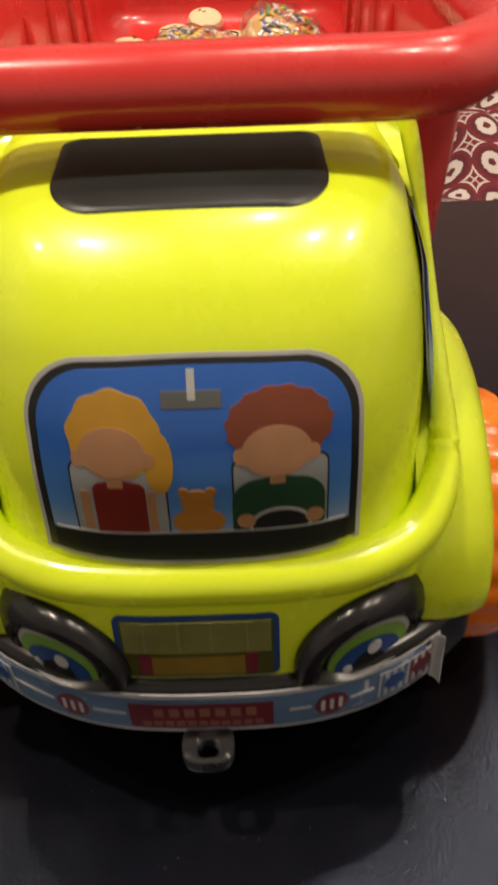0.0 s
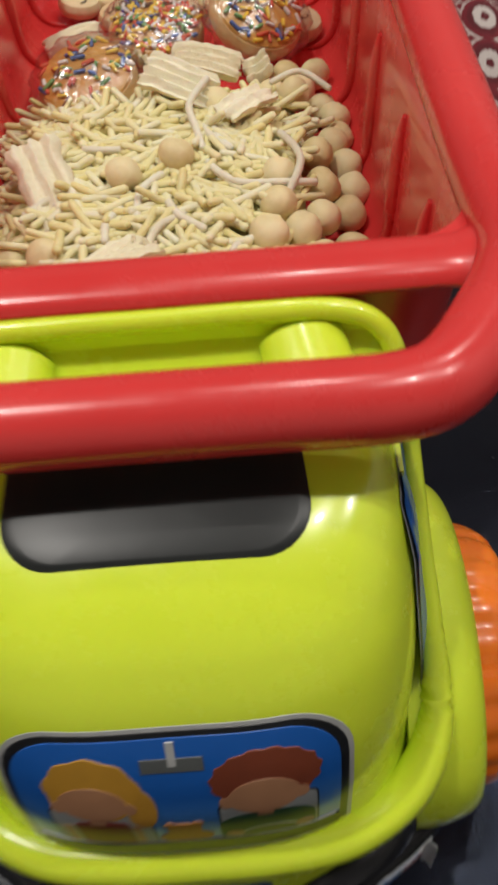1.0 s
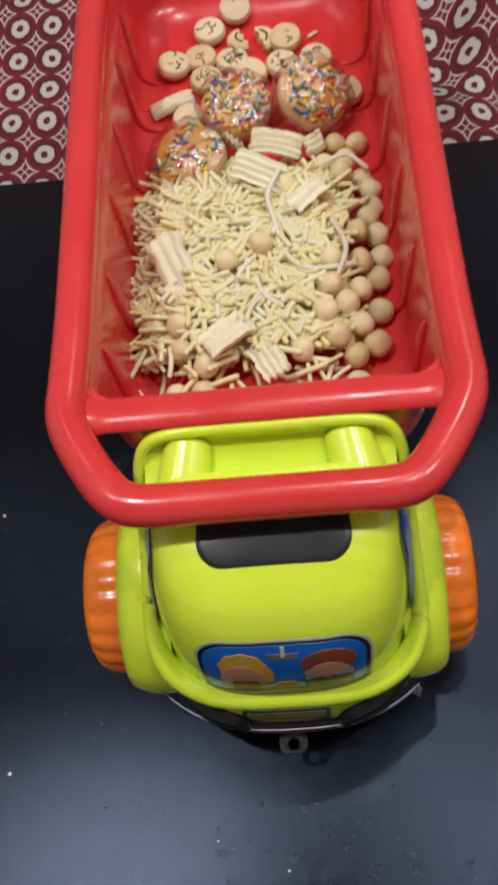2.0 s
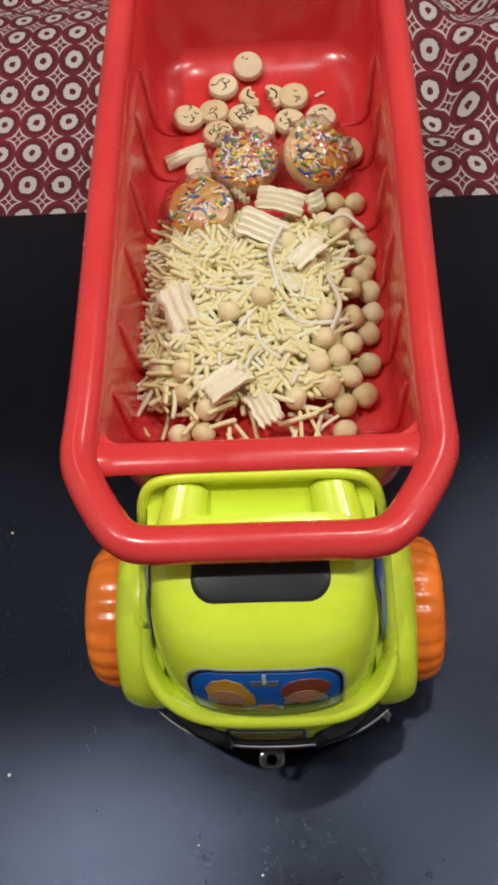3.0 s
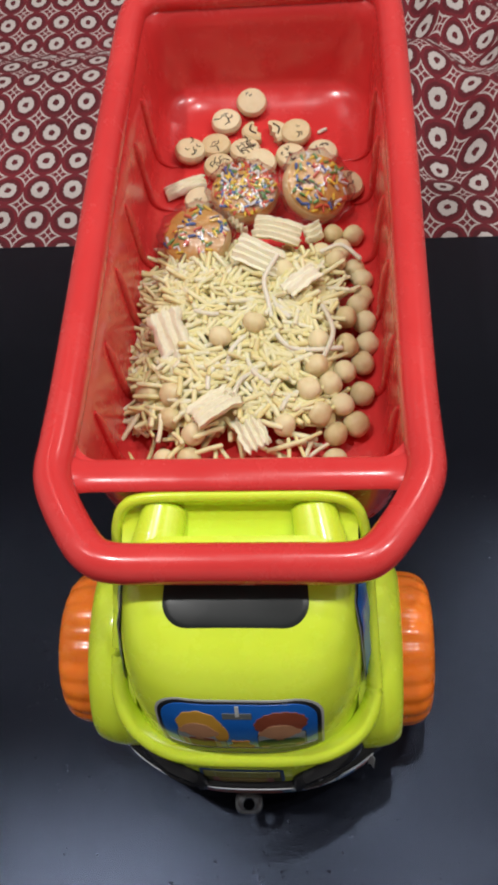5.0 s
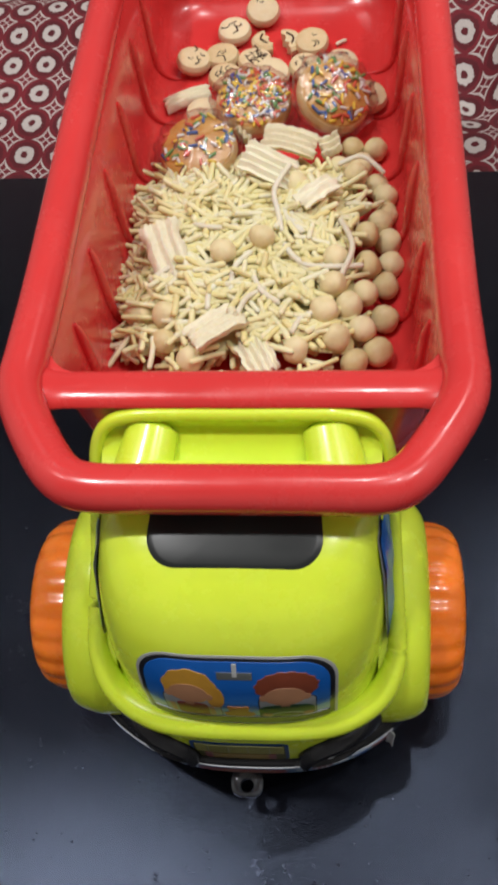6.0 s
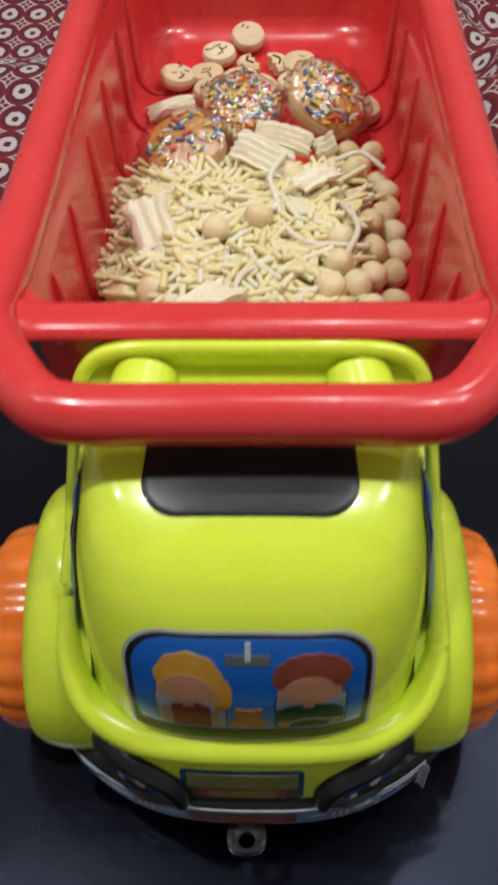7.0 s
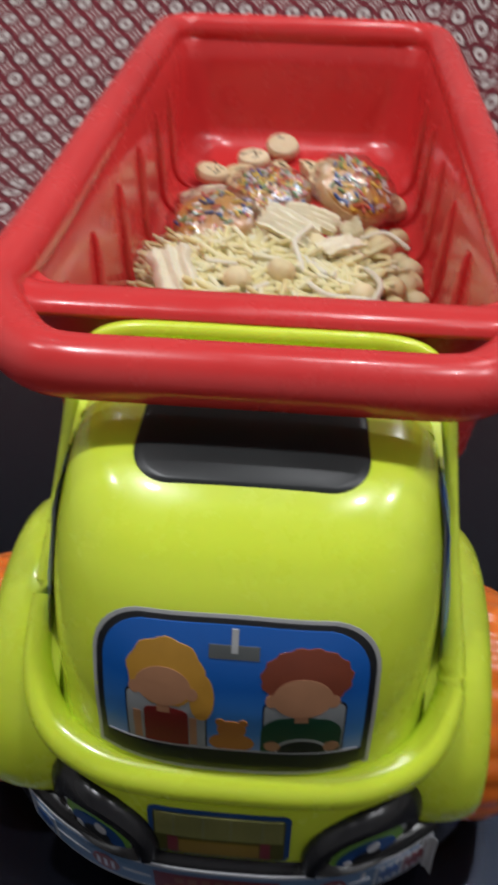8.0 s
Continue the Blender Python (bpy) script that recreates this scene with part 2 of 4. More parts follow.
def smooth_path(pts, n, closed=False):
    """Catmull-Rom through the points, n steps a span."""
    pts = [Vector(p) for p in pts]
    out = []
    m = len(pts)
    for i in range(m if closed else m - 1):
        if closed:
            a, b, c, d = (pts[(i + k) % m] for k in (-1, 0, 1, 2))
        else:
            a, b, c, d = pts[max(i - 1, 0)], pts[i], pts[i + 1], pts[min(i + 2, m - 1)]
        for k in range(n):
            t = k / n
            out.append(0.5 * ((2 * b) + (c - a) * t + (2 * a - 5 * b + 4 * c - d) * t * t + (3 * b - a - 3 * c + d) * t ** 3))
    if not closed:
        out.append(pts[-1])
    return out


def tube(bm, path, radius, seg=12, closed=False, flat=1.0, up=(0, 0, 1), ends=True):
    """Sweep a round (or flattened) section along a path; radius may be a function of 0..1."""
    path = [Vector(p) for p in path]
    up = Vector(up)
    rings, n = [], len(path)
    for i, p in enumerate(path):
        if closed:
            d = path[(i + 1) % n] - path[i - 1]
        else:
            d = path[min(i + 1, n - 1)] - path[max(i - 1, 0)]
        d.normalize()
        side = d.cross(up)
        side = side.normalized() if side.length > 1e-4 else Vector((1, 0, 0))
        top = side.cross(d).normalized()
        r = (radius(p) if closed else radius(i / (n - 1))) if callable(radius) else radius
        rings.append([p + side * r * math.cos(a) + top * r * flat * math.sin(a) for a in (2 * math.pi * k / seg for k in range(seg))])
    if closed:
        rings.append(rings[0])
        vs = [[bm.verts.new(q) for q in r] for r in rings[:-1]]
        vs.append(vs[0])
        for a, b in zip(vs, vs[1:]):
            for i in range(seg):
                j = (i + 1) % seg
                bm.faces.new((a[i], a[j], b[j], b[i]))
        return bm
    return loft(bm, rings, ends, ends)


def capsule(bm, path, radius, seg=7):
    """A rod with rounded ends along a path."""
    path = [Vector(p) for p in path]
    d0, d1 = (path[0] - path[1]).normalized(), (path[-1] - path[-2]).normalized()
    full = [path[0] + d0 * radius * 0.8, path[0] + d0 * radius * 0.45] + path + [path[-1] + d1 * radius * 0.45, path[-1] + d1 * radius * 0.8]
    n = len(full)
    rad = {0: 0.45, 1: 0.82, n - 2: 0.82, n - 1: 0.45}
    return tube(bm, full, lambda t: radius * rad.get(round(t * (n - 1)), 1.0), seg, up=(0.13, 0.21, 0.97))


def rounded_rect(hx, y0, y1, r, n=8):
    """A closed outline with round corners in the xy plane."""
    out = []
    for cx, cy, a0 in ((hx - r, y1 - r, 0), (-hx + r, y1 - r, 90), (-hx + r, y0 + r, 180), (hx - r, y0 + r, 270)):
        for k in range(n + 1):
            a = radians(a0 + 90 * k / n)
            out.append((cx + r * math.cos(a), cy + r * math.sin(a)))
    return out


def box(bm, x0, x1, y0, y1, z0, z1, bevel=0.0, seg=2):
    vs = [bm.verts.new((x, y, z)) for x in (x0, x1) for y in (y0, y1) for z in (z0, z1)]
    for q in ((0, 1, 3, 2), (4, 6, 7, 5), (0, 4, 5, 1), (2, 3, 7, 6), (0, 2, 6, 4), (1, 5, 7, 3)):
        bm.faces.new([vs[i] for i in q])
    if bevel:
        bmesh.ops.bevel(bm, geom=list(bm.edges), offset=bevel, segments=seg, affect="EDGES", profile=0.5)
    return bm


def dense(outline, step=0.0015):
    """The same closed outline with points no further apart than a step."""
    out = []
    for p, q in zip(outline, outline[1:] + outline[:1]):
        n = max(1, math.ceil(math.hypot(q[0] - p[0], q[1] - p[1]) / step))
        out += [(p[0] + (q[0] - p[0]) * k / n, p[1] + (q[1] - p[1]) * k / n) for k in range(n)]
    return out


def interp(x, xs, ys):
    return float(np.interp(x, xs, ys))


def spline(x, xs, ys):
    """A smooth run through rising xs."""
    if x <= xs[0]:
        return ys[0]
    if x >= xs[-1]:
        return ys[-1]
    i = max(k for k in range(len(xs) - 1) if xs[k] <= x)
    h = xs[i + 1] - xs[i]

    def slope(k):
        if k == 0:
            return (ys[1] - ys[0]) / (xs[1] - xs[0])
        if k == len(xs) - 1:
            return (ys[-1] - ys[-2]) / (xs[-1] - xs[-2])
        a, b = (ys[k] - ys[k - 1]) / (xs[k] - xs[k - 1]), (ys[k + 1] - ys[k]) / (xs[k + 1] - xs[k])
        return 0 if a * b <= 0 else 2 * a * b / (a + b)

    t = (x - xs[i]) / h
    return (2 * t**3 - 3 * t * t + 1) * ys[i] + (t**3 - 2 * t * t + t) * h * slope(i) + (-2 * t**3 + 3 * t * t) * ys[i + 1] + (t**3 - t * t) * h * slope(i + 1)


# ---- setting: table, bed cloth, unseen room ----
bm = box(bmesh.new(), -0.75, 0.75, -0.55, 0.4035, -0.028, 0.0, 0.002)
table = tagged(link_mesh("table", bm, TABLE), "scuffed black laminate table top, dull and dusty", "table", kind="structure")


def cloth_height(x, y):
    """The sheet lies just under the table's edge, dips behind a soft fold and climbs at the back."""
    z = spline(y, [0.38, 0.46, 0.56, 0.63, 0.675, 0.73, 0.84, 1.0, 1.25, 1.7, 2.3], [-0.040, -0.036, -0.030, -0.020, -0.030, -0.052, -0.040, 0.02, 0.16, 0.5, 1.0])
    right = 1 / (1 + math.exp(-(x - 0.11) / 0.03))
    far = min(1, max(0, (y - 0.42) / 0.1))
    fold = 0.016 * math.sin((x * 0.8 + y * 0.75) * 46) + 0.011 * math.sin((x * 1.1 - y * 0.35) * 61 + 1.0)
    z += far * right * fold
    z += 0.004 * noise.noise((x * 9, y * 9, 0.3)) + 0.0015 * noise.noise((x * 31, y * 31, 1.3))
    return z


def build_cloth():
    bm = bmesh.new()
    uv = bm.loops.layers.uv.new("UVMap")
    xs = np.concatenate([np.linspace(-1.1, -0.42, 20)[:-1], np.linspace(-0.42, 0.42, 141), np.linspace(0.42, 1.1, 20)[1:]])
    ys = np.concatenate([np.linspace(0.37, 0.95, 100)[:-1], np.linspace(0.95, 2.3, 60)])
    grid = []
    for x in xs:
        col, s, last = [], 0.0, None
        for y in ys:
            p = Vector((x, y, cloth_height(x, y)))
            if last is not None:
                s += math.hypot(p.y - last.y, (p.z - last.z))
            last = p
            v = bm.verts.new(p)
            col.append((v, s))
        grid.append(col)
    for i in range(len(xs) - 1):
        for j in range(len(ys) - 1):
            quad = [grid[i][j], grid[i + 1][j], grid[i + 1][j + 1], grid[i][j + 1]]
            f = bm.faces.new([q[0] for q in quad])
            for loop, q in zip(f.loops, quad):
                loop[uv].uv = (q[0].co.x + CLOTH_U, q[1] + CLOTH_V)
    return bm


CLOTH_U, CLOTH_V = -0.00825, 0.02325
tagged(link_mesh("bed_sheet", build_cloth(), CLOTH), "maroon cotton sheet printed with white rings and stars", "bed sheet", kind="structure")

# An added box, never in view: pale walls and ceiling bounce fill light.
bm = bmesh.new()
box(bm, -1.9, 1.9, -1.9, 2.6, -0.62, -0.6)
tagged(link_mesh("floor", bm, UNSEEN_FLOOR), "unseen dark floor added to close the room", "floor", kind="structure")
for name, b in (("wall_north", (-1.9, 1.9, 2.5, 2.6, -0.6, 2.1)), ("wall_south", (-1.9, 1.9, -1.9, -1.8, -0.6, 2.1)), ("wall_west", (-2.0, -1.9, -1.9, 2.6, -0.6, 2.1)), ("wall_east", (1.9, 2.0, -1.9, 2.6, -0.6, 2.1)), ("ceiling", (-1.9, 1.9, -1.9, 2.6, 2.1, 2.2))):
    tagged(link_mesh(name, box(bmesh.new(), *b), CEILING if name == "ceiling" else WALL), "unseen pale surface added to close the room and bounce light", "ceiling" if name == "ceiling" else "wall", kind="structure")

# ---- the toy truck ----
truck = tagged(new("toy_truck"), "lime and red plastic toy dump truck with orange wheels", "toy truck")
truck.matrix_world = pose(0.0037, 0, 0, 0, 0, 0.7)
YM = 0.074


def cab_front(z):
    return spline(z, [0.074, 0.079, 0.085, 0.092, 0.105, 0.115, 0.133, 0.143, 0.1495, 0.1535, 0.1563, 0.1583, 0.1595, 0.1600], [0.0072, 0.0084, 0.0099, 0.0101, 0.0098, 0.0113, 0.0180, 0.0250, 0.0328, 0.0405, 0.0500, 0.0600, 0.0680, 0.0735])


def cab_half(z):
    return spline(z, [0.074, 0.079, 0.085, 0.093, 0.110, 0.130, 0.146, 0.1535, 0.1572, 0.1590, 0.1600], [0.0578, 0.0564, 0.0549, 0.0541, 0.0536, 0.0520, 0.0486, 0.0450, 0.0410, 0.0362, 0.0300])


def cab_y(x, z):
    """The cab's front surface."""
    w, f = cab_half(z), cab_front(z)
    return YM - (YM - f) * max(0.0, 1 - abs(x / w) ** 3.2) ** (1 / 3.2)


def cab_ring(z, n=48):
    w, f = cab_half(z), cab_front(z)
    ring = []
    for k in range(n + 1):
        a = math.pi * k / n
        c, s = math.cos(a), math.sin(a)
        ring.append((-w * math.copysign(abs(c) ** (2 / 3.2), c), YM - (YM - f) * abs(s) ** (2 / 3.2), z))
    return ring + [(w, 0.078, z), (-w, 0.078, z)]


zs = list(np.linspace(0.074, 0.14, 32)) + list(np.linspace(0.1425, 0.1575, 14)) + [0.1583, 0.1589, 0.1594, 0.1598, 0.1600]
part("cab", loft(bmesh.new(), [cab_ring(z) for z in zs]), YELLOW, truck, angle=60)


# lower body with its round front
def hood_y(x, z):
    w, f = 0.0605, spline(z, [0.03, 0.05, 0.07, 0.074], [0.0055, 0.0046, 0.0046, 0.0052])
    return YM - (YM - f) * max(0.0, 1 - abs(x / w) ** 3.1) ** (1 / 3.1)


def hood_ring(z, n=48):
    w, f = 0.0605, spline(z, [0.03, 0.05, 0.07, 0.074], [0.0055, 0.0046, 0.0046, 0.0052])
    ring = []
    for k in range(n + 1):
        a = math.pi * k / n
        c, s = math.cos(a), math.sin(a)
        ring.append((-w * math.copysign(abs(c) ** (2 / 3.1), c), YM - (YM - f) * abs(s) ** (2 / 3.1), z))
    return ring + [(w, 0.1, z), (-w, 0.1, z)]


part("lower_body", loft(bmesh.new(), [hood_ring(z) for z in np.linspace(0.03, 0.0745, 9)]), YELLOW, truck, angle=60)
half = [(0, 0.0945, 0.1640), (0.020, 0.0945, 0.1641), (0.0380, 0.0942, 0.1636), (0.0475, 0.0925, 0.1602), (0.0522, 0.0880, 0.1520), (0.0543, 0.078, 0.135), (0.0556, 0.065, 0.1195), (0.0566, 0.047, 0.1045), (0.0562, 0.0325, 0.0905), (0.0496, 0.0216, 0.0812), (0.0348, 0.0132, 0.0787), (0.018, 0.0106, 0.0781)]
loop = half + [(0, 0.0103, 0.0780)] + [(-x, y, z) for x, y, z in half[:0:-1]]


def ridge_radius(p):
    return spline(p.y, [0.0095, 0.0130, 0.0220, 0.034, 0.055, 0.090, 0.095], [0.0058, 0.0058, 0.0054, 0.0042, 0.0028, 0.0024, 0.0027])


part("belt_ridge", tube(bmesh.new(), smooth_path(loop, 6, True), ridge_radius, 12, True, up=(0.02, 0.75, 0.66)), YELLOW, truck)


def side_patch(name, hy, z0, z1, r, lift, material, parent, sx, label=""):
    """A sticker on the cab's flank, leaning with it."""

    def at(y, z):
        q = min(0.999, max(0.0, (YM - y) / (YM - cab_front(z))))
        return Vector((sx * (cab_half(z) * (1 - q**3.2) ** (1 / 3.2) + lift + 0.0016 * (z1 - z) / (z1 - z0) + 0.0004 * math.sin(y * 420)), y, z))

    out = [(0.058 + y + (z - 0.118) * 0.30, z) for y, z in rounded_rect(hy, z0, z1, r, 6)]
    cy, cz = 0.058, (z0 + z1) / 2
    bm, last = bmesh.new(), None
    mid = bm.verts.new(at(cy, cz))
    for k in range(1, 8):
        f = k / 7
        cur = [bm.verts.new(at(cy + (y - cy) * f, cz + (z - cz) * f)) for y, z in out]
        for i in range(len(cur)):
            j = (i + 1) % len(cur)
            bm.faces.new((mid, cur[i], cur[j]) if last is None else (last[i], cur[i], cur[j], last[j]))
        last = cur
    return part(name, bm, material, parent, label)


for sx in (-1, 1):
    window = side_patch("side_window", 0.0175, 0.097, 0.147, 0.009, 0.0006, SILVER, truck, sx, "blue side window sticker with a dark edge")
    side_patch("border", 0.0168, 0.0978, 0.1462, 0.0085, 0.0008, INK, window, sx)
    side_patch("glass_print", 0.0156, 0.0990, 0.1450, 0.008, 0.0010, SKY_PRINT, window, sx)

# back panel and the trough behind the roof
bm = bmesh.new()
rings = []
for y, z0, z1 in ((0.0935, 0.095, 0.1640), (0.0965, 0.095, 0.1640)):
    rings.append([(x, y, z) for x, z in rounded_rect(0.0505, z0, z1, 0.020)])
loft(bm, rings)
part("back_panel", bm, YELLOW, truck)
# the sloping floor of the trough behind the roof
bm = bmesh.new()
prof = [(0.0940, 0.1590), (0.0918, 0.1545), (0.0850, 0.1510), (0.0740, 0.1475), (0.0640, 0.1450), (0.0640, 0.1300), (0.0940, 0.1300)]
loft(bm, [[(x, y, z) for y, z in prof] for x in (-0.0500, -0.0495, 0.0495, 0.0500)])
part("trough_floor", bm, YELLOW, truck)
for sx in (-1, 1):
    path = [Vector((sx * 0.0315 + sx * 0.0012 * k, 0.0930 - 0.0060 * k, 0.1565 - 0.0022 * k)) for k in range(5)]
    part("post", tube(bmesh.new(), [path[0] + Vector((0, 0.0012, 0.0002))] + path, lambda t: 0.0065 if t == 0 else 0.0088 + 0.0030 * t, 24, flat=0.75), YELLOW, truck)

# fenders
for sx in (-1, 1):
    outline = [(0.0205, 0.050), (0.0195, 0.060), (0.023, 0.076), (0.035, 0.094), (0.055, 0.107), (0.078, 0.109), (0.096, 0.101), (0.105, 0.085), (0.108, 0.065), (0.108, 0.050)]
    path = [(p.x, p.y) for p in smooth_path([(y, z, 0) for y, z in outline], 5)]
    cy, cz = 0.064, 0.050
    rings = []
    for k in range(13):
        a = radians(90 * k / 12)
        x, s = 0.056 + 0.0169 * math.sin(a), 1 - 0.34 * (1 - math.cos(a))
        rings.append([(sx * x - 0.0020, cy + (y - cy) * (0.50 + 0.50 * s), cz + (z - cz) * s) for y, z in path])
    rings.insert(0, [(sx * 0.05, y, z) for y, z in path])
    part("fender", loft(bmesh.new(), rings), YELLOW, truck, angle=60)


# stickers follow the surface they sit on
def sticker(name, outline, surface, lift, material, parent, label="", rings=7, dx0=0.0):
    """A thin printed patch: outline in (x, z), laid on y = surface(x, z) and lifted off it."""
    outline = [(x + dx0, z) for x, z in outline]
    cx = sum(p[0] for p in outline) / len(outline)
    cz = sum(p[1] for p in outline) / len(outline)

    def at(x, z):
        e = 0.0006
        dx = (surface(x + e, z) - surface(x - e, z)) / (2 * e)
        dz = (surface(x, z + e) - surface(x, z - e)) / (2 * e)
        n = Vector((dx, -1, dz)).normalized()
        return Vector((x, surface(x, z), z)) + n * lift * 0.42

    bm = bmesh.new()
    mid = bm.verts.new(at(cx, cz))
    last = None
    for k in range(1, rings + 1):
        s = k / rings
        cur = [bm.verts.new(at(cx + (x - cx) * s, cz + (z - cz) * s)) for x, z in outline]
        for i in range(len(cur)):
            j = (i + 1) % len(cur)
            bm.faces.new((mid, cur[i], cur[j]) if last is None else (last[i], cur[i], cur[j], last[j]))
        last = cur
    skirt = [bm.verts.new(v.co + Vector((0, lift, 0))) for v in last]
    for i in range(len(last)):
        j = (i + 1) % len(last)
        bm.faces.new((last[i], skirt[i], skirt[j], last[j]))
    return part(name, bm, material, parent, label)


def ellipse(cx, cz, rx, rz, n=28, wave=0.0, waves=9):
    return [(cx + rx * (1 + wave * math.sin(waves * a)) * math.cos(a), cz + rz * (1 + wave * math.sin(waves * a)) * math.sin(a)) for a in (2 * math.pi * k / n for k in range(n))]


def quad(x0, x1, z0, z1, n=6):
    pts = [(x0 + (x1 - x0) * k / n, z0) for k in range(n)] + [(x1, z0 + (z1 - z0) * k / n) for k in range(n)]
    return pts + [(x1 + (x0 - x1) * k / n, z1) for k in range(n)] + [(x0, z1 + (z0 - z1) * k / n) for k in range(n)]


def pane(hx, z0, z1, r, cx=0.0):
    """A windscreen outline: square below, round above, its foot bowed a little."""
    pts = []
    for k in range(13):
        x = -hx + 2 * hx * k / 12
        pts.append((cx + x, z0 - 0.0022 * (1 - (x / hx) ** 2)))
    for k in range(4):
        pts.append((cx + hx, z0 + (z1 - r - z0) * (k + 1) / 5))
    for k in range(9):
        a = radians(90 * k / 8)
        pts.append((cx + hx - r + r * math.cos(a), z1 - r + r * math.sin(a)))
    for k in range(1, 8):
        pts.append((cx + (hx - r) * (1 - 2 * k / 8), z1 + 0.0006 * math.sin(math.pi * k / 8)))
    for k in range(9):
        a = radians(90 + 90 * k / 8)
        pts.append((cx - hx + r + r * math.cos(a), z1 - r + r * math.sin(a)))
    for k in range(4):
        pts.append((cx - hx, z1 - r - (z1 - r - z0) * (k + 1) / 5))
    return pts


CX, DX = -0.0003, -0.0016
screen = sticker("windscreen_sticker", pane(0.0350, 0.0860, 0.1330, 0.0140, CX), cab_y, 0.0003, SILVER, truck, "foil sticker of a windscreen with printed figures", 14)
sticker("border", pane(0.0339, 0.0872, 0.1321, 0.0130, CX), cab_y, 0.0007, INK, screen, "", 14)
sticker("glass_print", pane(0.0321, 0.0935, 0.1308, 0.0118, CX), cab_y, 0.0011, SKY_PRINT, screen, "printed blue glass fading to pale below", 14)
for cx in (-0.0150, 0.0187):
    sticker("seat_print", pane(0.0101, 0.0937, 0.1125, 0.002, cx), cab_y, 0.00126, INK, screen, dx0=DX)
    sticker("seat_print", pane(0.0097, 0.0937, 0.1121, 0.002, cx), cab_y, 0.00134, SEAT_PRINT, screen, dx0=DX)
sticker("torso_print", pane(0.0055, 0.0937, 0.1078, 0.002, -0.0150), cab_y, 0.0015, SHIRT_RED, screen, dx0=DX)
for x0, x1 in ((-0.0232, -0.0212), (-0.0092, -0.0074)):
    sticker("arm_print", quad(x0, x1, 0.0945, 0.1055), cab_y, 0.0015, SKIN_PRINT, screen, dx0=DX)
sticker("torso_print", pane(0.0098, 0.0937, 0.1078, 0.006, 0.0182), cab_y, 0.0015, SHIRT_GREEN, screen, dx0=DX)
for cx in (0.0113, 0.0258):
    sticker("arm_print", ellipse(cx, 0.0965, 0.0020, 0.0020), cab_y, 0.0017, SKIN_PRINT, screen, dx0=DX)
sticker("wheel_print", ellipse(0.0186, 0.0950, 0.0066, 0.0050), cab_y, 0.00158, SILVER, screen, dx0=DX)
sticker("wheel_print", ellipse(0.0186, 0.0946, 0.0060, 0.0045), cab_y, 0.00166, INK, screen, dx0=DX)
for cx, ex in ((-0.0156, 0.0070), (0.0180, 0.0074)):
    sticker("neck_print", quad(cx - 0.0016, cx + 0.0016, 0.1065, 0.1100, 3), cab_y, 0.00156, SKIN_PRINT, screen, dx0=DX)
    for s in (-1, 1):
        sticker("ear_print", ellipse(cx + s * ex, 0.1130, 0.0015, 0.0019, 16), cab_y, 0.00172, SKIN_PRINT, screen, dx0=DX)
sticker("hair_print", ellipse(-0.0150, 0.1180, 0.0095, 0.0092, 36, 0.035, 9), cab_y, 0.0016, HAIR_GOLD, screen, dx0=DX)
sticker("tail_print", ellipse(-0.0062, 0.1120, 0.0030, 0.0070), cab_y, 0.0015, HAIR_GOLD, screen, dx0=DX)
sticker("hair_print", ellipse(0.0186, 0.1192, 0.0108, 0.0078, 48, 0.035, 15), cab_y, 0.0016, HAIR_BROWN, screen, dx0=DX)
sticker("face_print", ellipse(-0.0156, 0.1145, 0.0068, 0.0055), cab_y, 0.0018, SKIN_PRINT, screen, dx0=DX)
sticker("face_print", ellipse(0.0180, 0.1138, 0.0072, 0.0056), cab_y, 0.0018, SKIN_PRINT, screen, dx0=DX)
sticker("bear_print", ellipse(0.0012, 0.0968, 0.0056, 0.0038), cab_y, 0.0015, BEAR_PRINT, screen, dx0=DX)
for s in (-1, 1):
    sticker("bear_print", ellipse(0.0012 + s * 0.0028, 0.1050, 0.0012, 0.0012, 14), cab_y, 0.00156, BEAR_PRINT, screen, dx0=DX)
sticker("bear_print", ellipse(0.0012, 0.1022, 0.0036, 0.0034), cab_y, 0.0016, BEAR_PRINT, screen, dx0=DX)
sticker("mirror_print", quad(-0.0048, 0.0072, 0.1235, 0.1268), cab_y, 0.0015, STEEL_PRINT, screen, dx0=DX)
sticker("mirror_stem", quad(0.0005, 0.0021, 0.1250, 0.1306), cab_y, 0.0017, SILVER, screen, dx0=DX)
sticker("dash_print", quad(-0.0305, 0.0332, 0.0878, 0.0934, 12), cab_y, 0.0019, INK, screen, dx0=DX)
sticker("dash_line", quad(-0.0300, 0.0325, 0.0936, 0.0940, 12), cab_y, 0.0019, SILVER, screen, dx0=DX)


def roof_surface(x, y):
    """The cab's height over a point of the plan."""
    lo, hi = 0.12, 0.1599
    for _ in range(30):
        mid = (lo + hi) / 2
        if cab_half(mid) > abs(x) and cab_y(x, mid) < y:
            lo = mid
        else:
            hi = mid
    return lo


